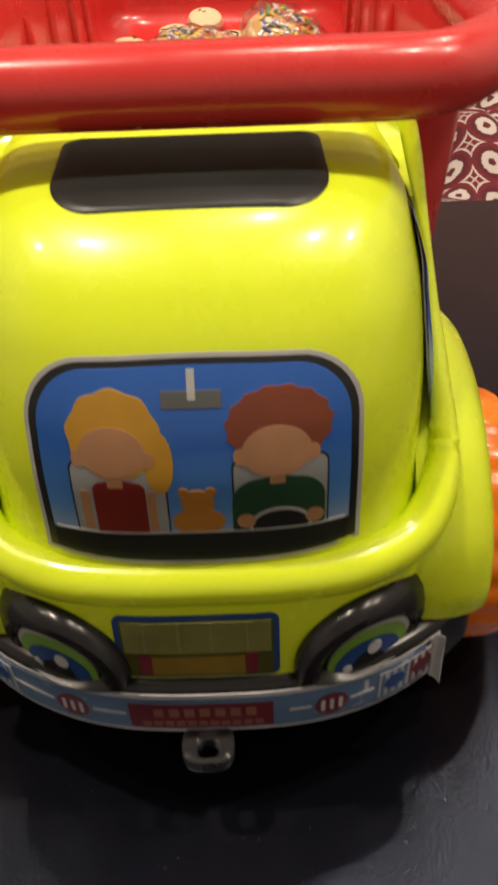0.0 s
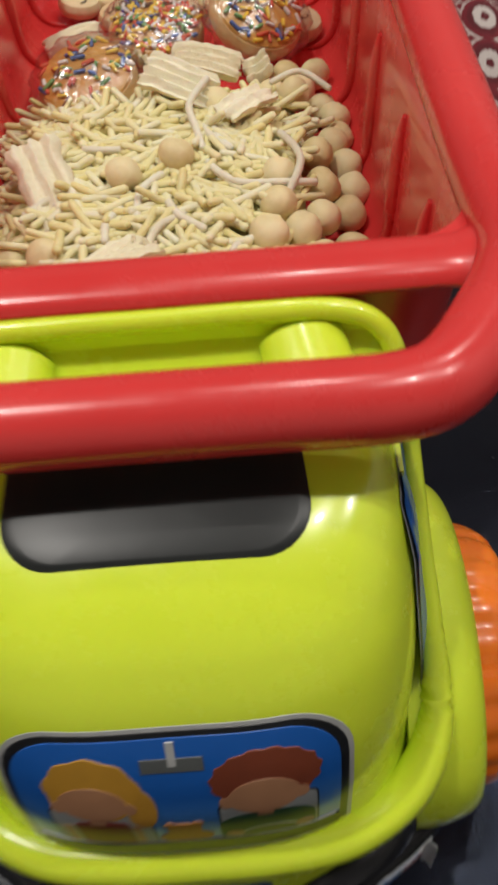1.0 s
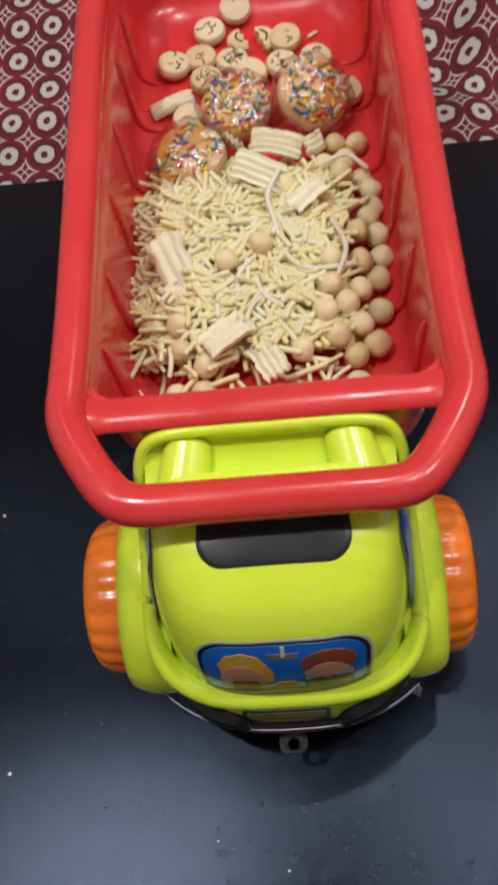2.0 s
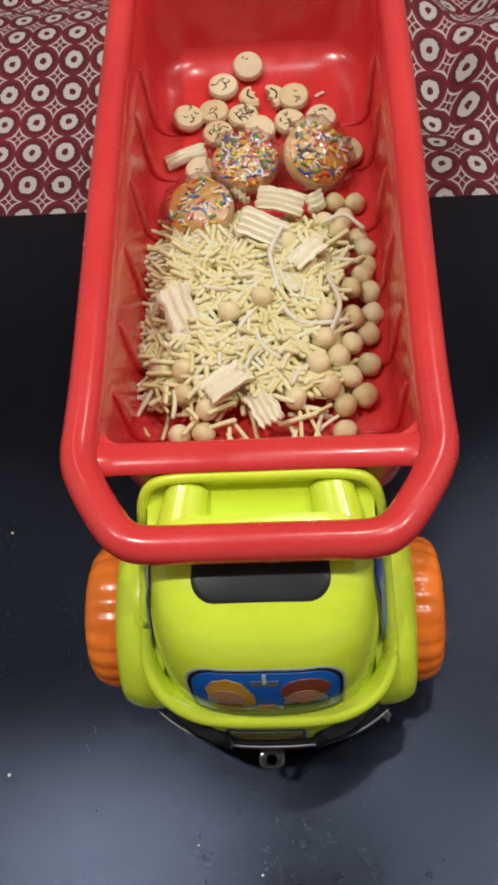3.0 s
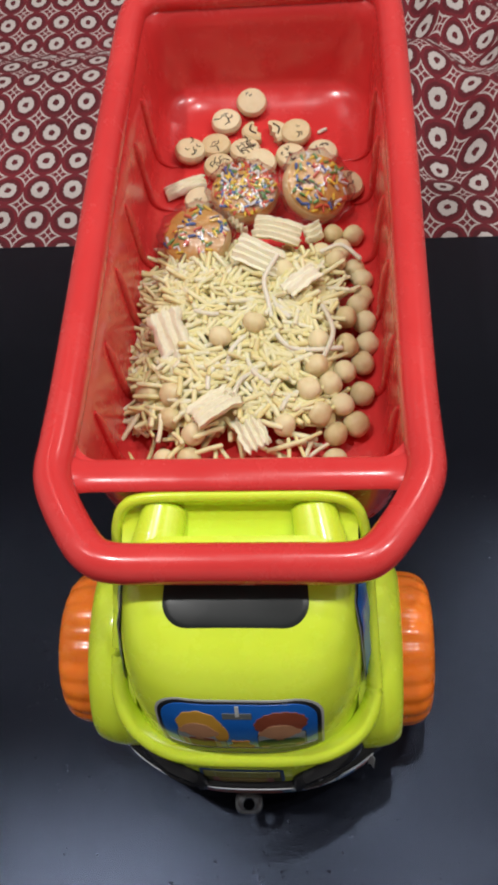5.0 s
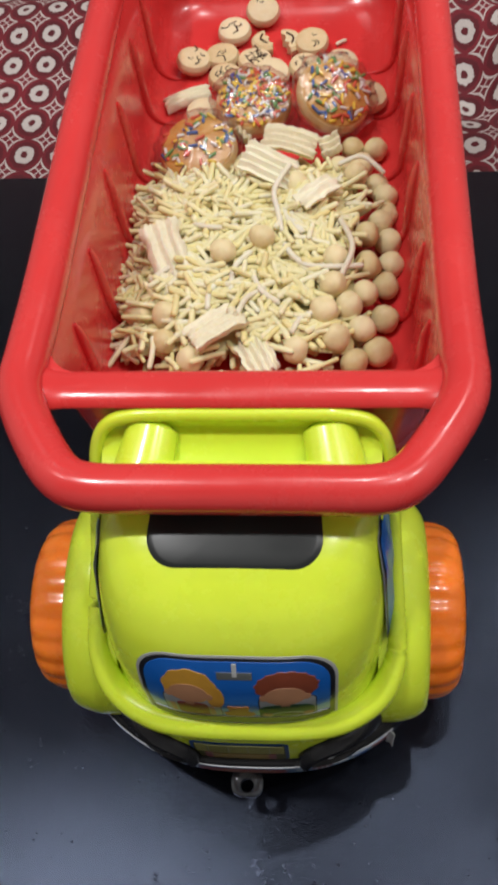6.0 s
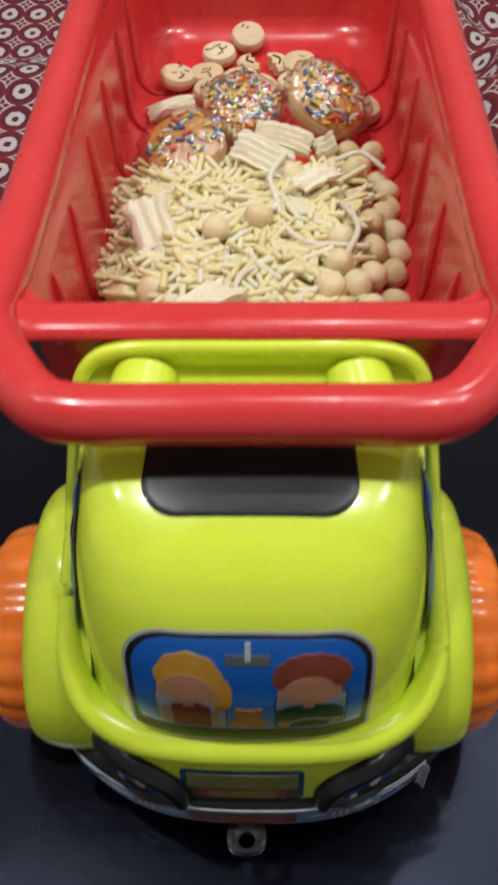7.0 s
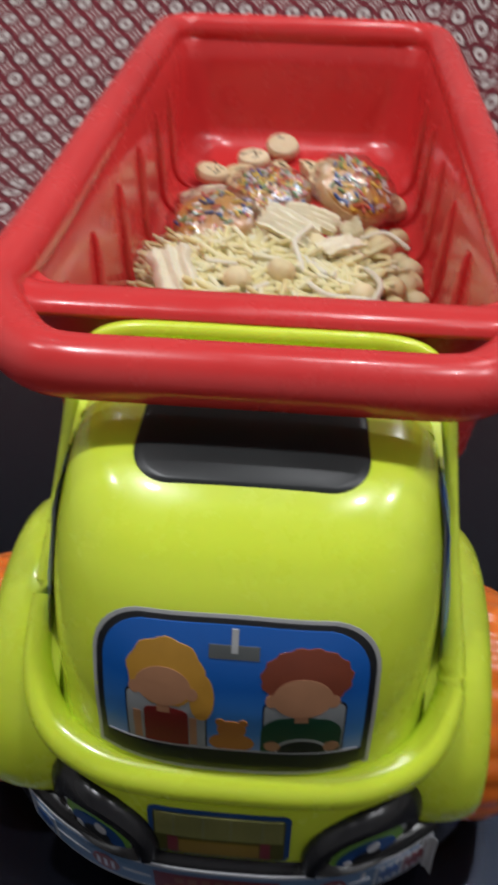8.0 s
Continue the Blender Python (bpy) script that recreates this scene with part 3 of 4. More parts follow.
def roof_patch(name, hx, y0, y1, r, lift, material, parent, label, cx=0.0):
    outline = []
    for px, py, q, a0 in ((hx * 0.97, y1, 0.0035, 0), (-hx * 0.97, y1, 0.0035, 90), (-hx, y0, r, 180), (hx, y0, r, 270)):
        for k in range(9):
            a = radians(a0 + 90 * k / 8)
            outline.append((px - math.copysign(q, px) + q * math.cos(a), py + (q if a0 > 90 else -q) + q * math.sin(a)))
    cy = (y0 + y1) / 2
    bm = bmesh.new()
    last, rings = None, 24
    mid = bm.verts.new((cx, cy, roof_surface(cx, cy) + lift))
    for k in range(1, rings + 1):
        s = k / rings
        cur = [bm.verts.new((cx + x * s, cy + (y - cy) * s, roof_surface(cx + x * s, cy + (y - cy) * s) + lift * (0.35 if k == rings else 1.0))) for x, y in outline]
        for i in range(len(cur)):
            j = (i + 1) % len(cur)
            bm.faces.new((mid, cur[i], cur[j]) if last is None else (last[i], cur[i], cur[j], last[j]))
        last = cur
    skirt = [bm.verts.new(v.co - Vector((0, 0, lift))) for v in last]
    for i in range(len(last)):
        j = (i + 1) % len(last)
        bm.faces.new((last[i], skirt[i], skirt[j], last[j]))
    return part(name, bm, material, parent, label)


roof_patch("sunroof_sticker", 0.0293, 0.0408, 0.0675, 0.010, 0.0006, DARK_FILM, truck, "glossy black sunroof sticker", 0.0002)

# black chassis, bumper and brows
def bumper_y(x, z=0.0476):
    return 0.0015 + 0.12 * max(0.0, 0.0476 - z) + 0.0150 * abs(x / 0.0547) ** 2.8


def bumper_ring(z, inset, n=40):
    ring = []
    for k in range(n + 1):
        x = -0.068 + 0.136 * k / n
        ring.append((x * (1 - inset / 0.07), bumper_y(x, z) + inset, z))
    return ring + [(0.069 - inset, 0.06, z), (0.069 - inset, 0.105, z), (-0.069 + inset, 0.105, z), (-0.069 + inset, 0.06, z)]


part("bumper", loft(bmesh.new(), [bumper_ring(z, i) for z, i in ((0.023, 0.010), (0.026, 0.003), (0.029, 0.0004), (0.031, 0.0), (0.0470, 0.0), (0.0490, 0.0006), (0.0502, 0.0018), (0.0508, 0.005))]), BLACK, truck, angle=50)
part("chassis", box(bmesh.new(), -0.045, 0.045, 0.05, 0.37, 0.026, 0.072, 0.004), BLACK, truck)
strip = sticker("bumper_sticker", [(x + 0.0015 * (z > 0.04 and x > 0.055), z) for x, z in quad(-0.0615, 0.0560, 0.0309, 0.0478, 24)], bumper_y, 0.0004, WHITE_PRINT, truck, "blue and white paper strip with a peeling end", 6)
sticker("blue_band", quad(-0.0605, 0.0535, 0.0322, 0.0462, 24), bumper_y, 0.0007, BLUE_PRINT, strip, "", 6)
plate = sticker("plate_print", quad(-0.0212, 0.0143, 0.0330, 0.0440, 10), bumper_y, 0.0010, RED_PRINT, strip, "", 5)
for k in range(7):
    x = -0.0152 + 0.0038 * k
    sticker("mark", quad(x, x + 0.0024, 0.0385, 0.0420, 2), bumper_y, 0.0013, PLATE_MARK, plate, "", 2)
for k in range(11):
    x = -0.0182 + 0.0028 * k
    sticker("mark", quad(x, x + 0.0020, 0.0340, 0.0362, 2), bumper_y, 0.0013, PLATE_MARK, plate, "", 2)
for cx in (-0.0357, 0.0288):
    disc = sticker("disc_print", ellipse(cx, 0.0385, 0.0042, 0.0046), bumper_y, 0.0010, RED_PRINT, strip)
    for k in (-1, 0, 1):
        sticker("mark", quad(cx + k * 0.0022 - 0.0005, cx + k * 0.0022 + 0.0005, 0.0362, 0.0408, 2), bumper_y, 0.0013, WHITE_PRINT, disc, "", 2)
for x0, x1 in ((0.0183, 0.0238), (0.0335, 0.0398), (-0.0305, -0.0222), (-0.0517, -0.0407)):
    sticker("line_print", quad(x0, x1, 0.0385, 0.0395, 6), bumper_y, 0.0010, WHITE_PRINT, strip, "", 3)
for cx, ink in ((0.0451, DEEP_BLUE), (0.0528, RED_PRINT), (-0.0560, DEEP_BLUE)):
    badge = sticker("badge_print", quad(cx - 0.0042, cx + 0.0042, 0.0335, 0.0445, 4), bumper_y, 0.0009, WHITE_PRINT, strip, "", 4)
    for k in range(4):
        x = cx - 0.0035 + 0.0020 * k
        sticker("mark", quad(x, x + 0.0008, 0.0340, 0.0440, 2), bumper_y, 0.0012, BLUE_PRINT if ink == DEEP_BLUE else RED_PRINT, badge, "", 2)
    sticker("mark", ellipse(cx, 0.0390, 0.0028, 0.0030, 20, 0.15, 8), bumper_y, 0.0015, ink, badge)
# the curled, lifted end of the strip
bm = bmesh.new()
rings = []
for k in range(7):
    f = k / 6
    x = 0.0556 + 0.0026 * f
    y = bumper_y(x, 0.04) - 0.0008 - 0.0038 * f * f
    rings.append([(x, y, 0.0318 - 0.0012 * f), (x - 0.0004 * f, y - 0.0004, 0.0395), (x, y, 0.0468 + 0.0018 * f), (x + 0.0002, y + 0.0003, 0.0468 + 0.0018 * f), (x, y, 0.0395), (x + 0.0002, y + 0.0003, 0.0318 - 0.0012 * f)])
part("peeled_end", loft(bm, rings), WHITE_PRINT, strip, "curled white paper end")

for sx in (-1, 1):
    # a raised black brow round each printed eye
    cx, cz = 0.0378, 0.0520
    rings = []
    for f, lift in ((1.08, -0.004), (1.07, 0.0010), (1.03, 0.0036), (0.95, 0.0054), (0.83, 0.0058), (0.72, 0.0040), (0.64, 0.0012)):
        ring = []
        for k in range(48):
            a = 2 * math.pi * k / 48
            x = cx + 0.0172 * f * math.cos(a)
            z = cz + 0.0190 * f * math.sin(a) * (1.0 if math.sin(a) > 0 else 0.25)
            ring.append((sx * min(x, 0.0575), hood_y(min(x, 0.0575), max(z, 0.03)) - lift * (1.0 if math.sin(a) > 0 else 0.75), z))
        rings.append(ring)
    brow = part("headlight", loft(bmesh.new(), rings, False, True), BLACK, truck, "black headlight brow with a printed eye")

    def eye_y(x, z):
        return hood_y(x, max(z, 0.03)) - 0.0013

    sticker("eye_print", ellipse(sx * 0.0382, 0.0510, 0.0108, 0.0105), eye_y, 0.0006, WHITE_PRINT, brow)
    sticker("eye_print", ellipse(sx * 0.0376, 0.0510, 0.0102, 0.0102), eye_y, 0.0010, EYE_GREEN, brow)
    sticker("eye_print", ellipse(sx * 0.0374, 0.0496, 0.0084, 0.0082), eye_y, 0.0014, DEEP_BLUE, brow)
    sticker("eye_print", ellipse(sx * 0.0374, 0.0494, 0.0042, 0.0044), eye_y, 0.0018, INK, brow)
    sticker("eye_print", ellipse(sx * 0.0374 + 0.0014, 0.0546, 0.0018, 0.0020), eye_y, 0.0022, WHITE_PRINT, brow)
    sticker("eye_print", ellipse(sx * 0.0374 - 0.0052, 0.0500, 0.0012, 0.0013), eye_y, 0.0022, WHITE_PRINT, brow)

GX = -0.0030
grille = sticker("grille_sticker", dense([(GX + x, z) for x, z in rounded_rect(0.0192, 0.0510, 0.0722, 0.0022, 6)]), hood_y, 0.0004, DEEP_BLUE, truck, "printed radiator grille sticker with a blue frame", 8)
sticker("grille_field", dense([(GX + x, z) for x, z in rounded_rect(0.0178, 0.0515, 0.0708, 0.0012, 6)]), hood_y, 0.0007, GRILLE_GREEN, grille, "", 6)
for k in range(12):
    z = 0.0600 + 0.00090 * k
    sticker("grille_line", quad(GX - 0.0172, GX + 0.0172, z, z + 0.00045, 12), hood_y, 0.0010, GRILLE_LINE, grille, "", 12)
for x in (-0.0125, -0.0045, 0.0030, 0.0115):
    sticker("grille_glint", quad(GX + x, GX + x + 0.0005, 0.0600, 0.0702, 4), hood_y, 0.0012, PALE_LINE, grille, "", 2)
sticker("grille_bar", quad(GX - 0.0110, GX + 0.0110, 0.0522, 0.0585, 6), hood_y, 0.0012, GOLD_PRINT, grille, "", 3)
for x in (-0.0140, 0.0112):
    sticker("grille_lamp", quad(GX + x, GX + x + 0.0028, 0.0524, 0.0595, 4), hood_y, 0.0014, RED_PRINT, grille, "", 3)

# tow ring
bm = bmesh.new()
hole = [(0.0028 * math.cos(a), -0.0018 + 0.0028 * math.sin(a)) for a in (2 * math.pi * k / 32 for k in range(32))]
rim_out = []
for k in range(32):
    a = 2 * math.pi * k / 32
    c, n = math.cos(a), math.sin(a)
    rim_out.append((0.0064 * math.copysign(abs(c) ** 0.6, c), -0.0005 + 0.0056 * math.copysign(abs(n) ** 0.75, n)))
loft(bm, [[(x, y, 0.0275) for x, y in hole], [(x, y, 0.0272) for x, y in rim_out], [(x * 1.05, y * 1.05, 0.0285) for x, y in rim_out], [(x * 1.02, y * 1.02, 0.0312) for x, y in rim_out], [(x * 0.85, y * 0.85, 0.0318) for x, y in rim_out], [(x * 1.25, y * 1.2 + 0.0004, 0.0312) for x, y in hole], [(x, y, 0.0305) for x, y in hole], [(x, y, 0.0275) for x, y in hole]], False, False)
part("tow_ring", bm, CLEAR, truck, "grey translucent plastic tow ring").location.x = -0.0022


# wheels: ribbed orange tyres
def wheel(parent, x_in, x_out, cy, R, sign, dx=0.0):
    bm = bmesh.new()
    prof = ((0.0, 0.95), (0.10, 0.99), (0.25, 1.0), (0.45, 0.998), (0.60, 0.985), (0.72, 0.96), (0.82, 0.925), (0.91, 0.87), (0.97, 0.80), (1.0, 0.70), (0.97, 0.63), (0.90, 0.60), (0.86, 0.3), (0.95, 0.24), (0.95, 0.01))
    rings = []
    for f, s in prof:
        ring = []
        for k in range(176):
            a = 2 * math.pi * k / 176
            rib = 1 - 0.022 * (0.5 - 0.5 * math.cos(22 * a)) ** 1.6 * min(1.0, max(0.0, (s - 0.68) / 0.2))
            r = R * s * rib
            ring.append((dx + sign * (x_in + (x_out - x_in) * f), cy + r * math.cos(a), R + r * math.sin(a)))
        rings.append(ring)
    return part("wheel", loft(bm, rings), ORANGE, parent, "ribbed orange plastic wheel")


for sx in (-1, 1):
    wheel(truck, 0.069, 0.0925, 0.0742, 0.0388, sx, -0.0042)
    wheel(truck, 0.050, 0.071, 0.325, 0.0388, sx)
for y in (0.0742, 0.325):
    part("axle", tube(bmesh.new(), [(-0.07, y, 0.0388), (0.07, y, 0.0388)], 0.004, 12, up=(0, 0, 1)), BLACK, truck)

# the red tipper: a thin-walled tub with a rolled rim that runs on into a handle
FLOOR = 0.0930


def rim_drop(y):
    """The rim runs down a little towards the tub's back."""
    return 0.0057 * min(1.0, max(0.0, (y - 0.13) / 0.325))


def tub_ring(hx, y0, y1, r, z):
    up = min(1.0, max(0.0, (z - 0.11) / 0.0565))
    return [(x, y, z - rim_drop(y) * up) for x, y in rounded_rect(hx, y0, y1, r, 10)]


inside = [(0.0742, 0.1070, 0.4500, 0.016, 0.1672), (0.0713, 0.1087, 0.4472, 0.016, 0.1625), (0.0704, 0.1097, 0.4460, 0.017, 0.150), (0.0698, 0.1110, 0.4452, 0.020, 0.132), (0.0693, 0.1125, 0.4443, 0.024, 0.118)]
for k in range(10):
    a = radians(90 * k / 9)
    inside.append((0.0690 - 0.0120 * (1 - math.cos(a)), 0.1130 + 0.018 * (1 - math.cos(a)), 0.4440 - 0.036 * (1 - math.cos(a)), 0.027 + 0.010 * (1 - math.cos(a)), FLOOR + 0.0165 * (1 - math.sin(a))))
inside.append((0.042, 0.155, 0.385, 0.03, FLOOR - 0.0001))
outside = [(hx + 0.003, y0 - 0.003, y1 + 0.003, r + 0.003, z - (0.003 if z < 0.12 else 0)) for hx, y0, y1, r, z in inside]
tub = part("tipper", loft(bmesh.new(), [tub_ring(*p) for p in outside[::-1]] + [tub_ring(*p) for p in inside]), RED, truck, "glossy red plastic tipper tub", 50)
RIM_Z = 0.1692
side = [(0.0780, 0.20, RIM_Z), (0.0795, 0.30, RIM_Z), (0.0800, 0.39, RIM_Z), (0.0797, 0.430, RIM_Z), (0.0765, 0.446, RIM_Z), (0.064, 0.4542, RIM_Z), (0.030, 0.4548, RIM_Z)]
front = [(0.0773, 0.145, RIM_Z), (0.0777, 0.118, 0.1696), (0.0778, 0.104, 0.1700), (0.0746, 0.0925, 0.1707), (0.0655, 0.0762, 0.1717), (0.0565, 0.0645, 0.1724), (0.0465, 0.0602, 0.1726), (0.025, 0.0598, 0.1726)]
right = front[::-1] + [(x, y, z - rim_drop(y)) for x, y, z in side]
loop = [(0, 0.0598, 0.1726)] + right + [(0, 0.4550, RIM_Z - rim_drop(0.455))] + [(-x, y, z) for x, y, z in right[::-1]]
part("rim", tube(bmesh.new(), smooth_path(loop, 6, True), 0.0083, 16, True), RED, tub)
part("crossbar", tube(bmesh.new(), [(x, 0.1028, 0.1672) for x in np.linspace(-0.076, 0.076, 33)], lambda t: 0.0078 + 0.0050 * max(0.0, abs(2 * t - 1) - 0.86) / 0.14, 16, flat=0.45), RED, tub)
# flat webs that close the corners between the tub, the crossbar and the rim
for sx in (-1, 1):
    arc = [(0.0562 + 0.0148 * math.cos(radians(a)), 0.1235 + 0.0148 * math.sin(radians(a))) for a in range(270, 361, 9)]
    web = arc + [(0.0785, 0.1280), (0.0780, 0.1040), (0.0560, 0.1040)]
    part("web", loft(bmesh.new(), [[(sx * x, y, z) for x, y in web] for z in (0.1640, 0.1684, 0.1691)]), RED, tub)
part("seam", tube(bmesh.new(), smooth_path([(x * 1.012, 0.27 + (y - 0.27) * 1.006, z - 0.0070) for x, y, z in loop], 6, True), 0.0017, 8, True), RED, tub, "thin moulding flash under the rim")
for k in range(5):
    part("nub", box(bmesh.new(), -0.034 + 0.017 * k, -0.031 + 0.017 * k, 0.4545, 0.4580, RIM_Z + 0.0003, RIM_Z + 0.0029, 0.0006), RED, tub)
for sx in (-1, 1):
    for y in (0.149, 0.190, 0.239, 0.286, 0.336, 0.376):
        pts = smooth_path([(sx * 0.0705, y - 0.001, 0.149), (sx * 0.0701, y, 0.139), (sx * 0.0694, y, 0.122), (sx * 0.0684, y + 0.001, 0.1055), (sx * 0.0645, y + 0.002, 0.0980), (sx * 0.0585, y + 0.003, 0.0940), (sx * 0.0500, y + 0.004, 0.0926)], 5)
        part("rib", tube(bmesh.new(), pts, lambda t: 0.0029 * min(1, 0.35 + 4 * t) * min(1, 0.10 + 1.5 * (1 - t)), 12, up=(0, 1, 0)), RED, tub)


# ---- snacks in the tub ----
def pile(x, y):
    """Height of the heap of sticks over the tub's floor."""
    a = max(0.0, 1 - ((x + 0.004) / 0.068) ** 4)
    b = max(0.0, 1 - abs((y - 0.215) / 0.086) ** 3)
    return 0.0225 * a * b


BALLS = [(0.0367, 0.2933, 0.0993), (0.0486, 0.2951, 0.0993), (0.0450, 0.2795, 0.1040), (0.0558, 0.2792, 0.0993), (0.0598, 0.2704, 0.1010), (0.0145, 0.2687, 0.1079), (0.0604, 0.2590, 0.0993), (0.0569, 0.2500, 0.1020), (0.0501, 0.2375, 0.1039), (0.0609, 0.2398, 0.0993), (0.0620, 0.2247, 0.0993), (0.0505, 0.2176, 0.1039), (0.0590, 0.2111, 0.1000), (0.0494, 0.2001, 0.1044), (0.0582, 0.1914, 0.0993), (0.0414, 0.1900, 0.1071), (0.0345, 0.1987, 0.1120), (0.0304, 0.1832, 0.1121)]
BALLS += [(0.0478, 0.1790, 0.1045), (0.0359, 0.1718, 0.1072), (0.0549, 0.1714, 0.1009), (0.0440, 0.1644, 0.1020), (0.0184, 0.1645, 0.1080), (0.0012, 0.2242, 0.1162), (-0.0166, 0.2152, 0.1163), (-0.0544, 0.1871, 0.1045), (-0.0406, 0.1826, 0.1090), (-0.0408, 0.1699, 0.1060), (-0.0283, 0.1609, 0.1050), (-0.0306, 0.1508, 0.1010), (-0.0437, 0.1504, 0.1000), (0.0435, 0.1508, 0.0993), (0.0350, 0.2148, 0.1120), (0.0434, 0.3087, 0.0993), (0.0556, 0.3073, 0.0993)]
BALLS = [(x, y, z + (0.003 if z > 0.1035 else 0.0)) for x, y, z in BALLS]
CHIPS = [(-0.0415, 0.2120), (-0.0168, 0.1715), (0.0018, 0.1590), (0.0265, 0.2535), (0.0015, 0.2735)]
rng = random.Random(7)


def stick_heap():
    bm = bmesh.new()
    made = 0
    # added solid core in the sticks' colour, fills the heap and lightens its gaps
    core = [[bm.verts.new((x, y, FLOOR - 0.0020 + 0.95 * pile(x, y) + 0.0012 * noise.noise((x * 260, y * 260, 0)))) for y in np.linspace(0.166, 0.288, 60)] for x in np.linspace(-0.062, 0.044, 44)]
    for a, b in zip(core, core[1:]):
        for j in range(59):
            bm.faces.new((a[j], b[j], b[j + 1], a[j + 1]))
    while made < 1600:
        x, y = rng.uniform(-0.064, 0.048), rng.uniform(0.136, 0.298)
        h = pile(x, y)
        edge = 1 - ((x + 0.008) / 0.062) ** 4 - abs((y - 0.215) / 0.083) ** 4
        if edge < 0 and rng.random() > 0.2 or x > 0.034 and rng.random() < 0.7 or y < 0.170 and rng.random() < 0.84:
            continue
        made += 1
        swirl = noise.noise((x * 22, y * 22, 4.0)) * 3.2 + 0.9
        a, l = swirl + rng.gauss(0, 0.75), rng.choice((rng.uniform(0.0040, 0.0070), rng.uniform(0.0065, 0.0105), rng.uniform(0.0085, 0.0130)))
        tilt = rng.gauss(0, 0.22)
        z = FLOOR + 0.0016 + h * (1 - rng.random() ** 3 * 0.9)
        d = Vector((math.cos(a) * math.cos(tilt), math.sin(a) * math.cos(tilt), math.sin(tilt)))
        n = Vector((-d.y, d.x, rng.uniform(-0.5, 0.5))) * rng.uniform(-0.0008, 0.0008)
        c = Vector((x, y, max(z, FLOOR + 0.0016 + abs(d.z) * l)))
        if any((c - Vector(p)).length < 0.0072 or math.hypot(x - p[0], y - p[1]) < 0.0055 and c.z > p[2] for p in BALLS):
            continue
        if z > 0.1085 and any(math.hypot(x - p, y - q) < 0.008 for p, q in CHIPS):
            continue
        capsule(bm, [c - d * l, c - d * l * 0.35 + n, c + d * l * 0.35 + n, c + d * l], rng.uniform(0.0010, 0.0014) + 0.0002 * (h > 0.015), 7)
    return bm


sticks = tagged(link_mesh("fried_sticks", stick_heap(), STICK, 60), "heap of thin pale yellow fried snack sticks in the tub", "snack sticks", kind="stuff")


def corn_ball(seed):
    bm = bmesh.new()
    bmesh.ops.create_icosphere(bm, subdivisions=3, radius=0.0064)
    for v in bm.verts:
        n = noise.noise(v.co * 160 + Vector((seed * 3.1, 0, 0)))
        v.co *= 1 + 0.13 * n + 0.03 * noise.noise(v.co * 520 + Vector((0, seed, 0)))
        v.co.z *= 0.93
    return tagged(link_mesh("corn_ball", bm, BALL, 180), "round tan puffed corn ball", "snack ball", "puffed corn balls")


kinds = [corn_ball(k) for k in range(3)]
for k, (x, y, z) in enumerate(BALLS):
    turn = [rng.uniform(0, 360) for _ in range(3)]
    grow = rng.uniform(0.93, 1.06)
    m = pose(x, y, z, *turn)
    if k < 3:
        kinds[k].matrix_world = m
    else:
        copy_thing(kinds[k % 3], m @ Matrix.Scale(grow, 4))


def disc_rings(r, h, edge, n=32, wob=0.0, seed=0.0):
    """A thick disc with round edges, its foot at z = 0."""
    rings = []
    for z, q in ((0, r - edge), (edge * 0.3, r - edge * 0.3), (edge, r), (h - edge, r), (h - edge * 0.3, r - edge * 0.3), (h, r - edge), (h * 1.03, r * 0.4)):
        rings.append([((q * (1 + wob * noise.noise((math.cos(a), math.sin(a), seed)))) * math.cos(a), q * math.sin(a), z) for a in (2 * math.pi * k / n for k in range(n))])
    return rings


def biscuit(k, m, label):
    ob = tagged(new("biscuit"), label, "biscuit", "small round biscuits")
    ob.matrix_world = m
    part("body", loft(bmesh.new(), disc_rings(0.0102, 0.0080, 0.0034, 28, 0.06, k)), BISCUIT, ob)
    r = random.Random(k + 40)
    bm = bmesh.new()
    for j in range(18 if k == 6 else (2, 6, 3, 5, 9)[k % 5]):
        x, y, a = r.uniform(-0.005, 0.005), r.uniform(-0.005, 0.005), r.uniform(0, 6.28)
        l = r.uniform(0.0012, 0.0036) if k % 5 else 0.0012
        c, s = math.cos(a), math.sin(a)
        tube(bm, smooth_path([(x - c * l, y - s * l, 0.0080), (x + s * l * 0.7, y - c * l * 0.7, 0.0081), (x + c * l, y + s * l, 0.0080)], 3), 0.00042, 6)
    part("icing_print", bm, CHOC, ob, "dark chocolate squiggles")
    return ob


COOKS = [(-0.0102, 0.4300), (-0.0266, 0.4150), (0.0201, 0.4014), (0.0370, 0.3806), (0.0169, 0.3786), (-0.0024, 0.3726), (-0.0130, 0.3869), (-0.0322, 0.3922), (-0.0493, 0.3862), (-0.0288, 0.3713), (-0.0385, 0.3400), (0.0520, 0.3495)]
TILTS = [(20, 0.0052), (6, 0.0013), (8, 0.0018), (7, 0.0016), (5, 0.0012), (10, 0.0026), (0, 0.0), (0, 0.0), (9, 0.0020), (4, 0.001), (6, 0.0013), (12, 0.0028)]
for k, ((x, y), (tilt, up)) in enumerate(zip(COOKS, TILTS)):
    biscuit(k, pose(x, y, FLOOR + 0.0006 + up, tilt, rng.uniform(-4, 4), rng.uniform(0, 60)), "small round pale biscuit with chocolate squiggles" if k % 5 in (1, 3, 4) else "small round pale biscuit with a pinched middle")

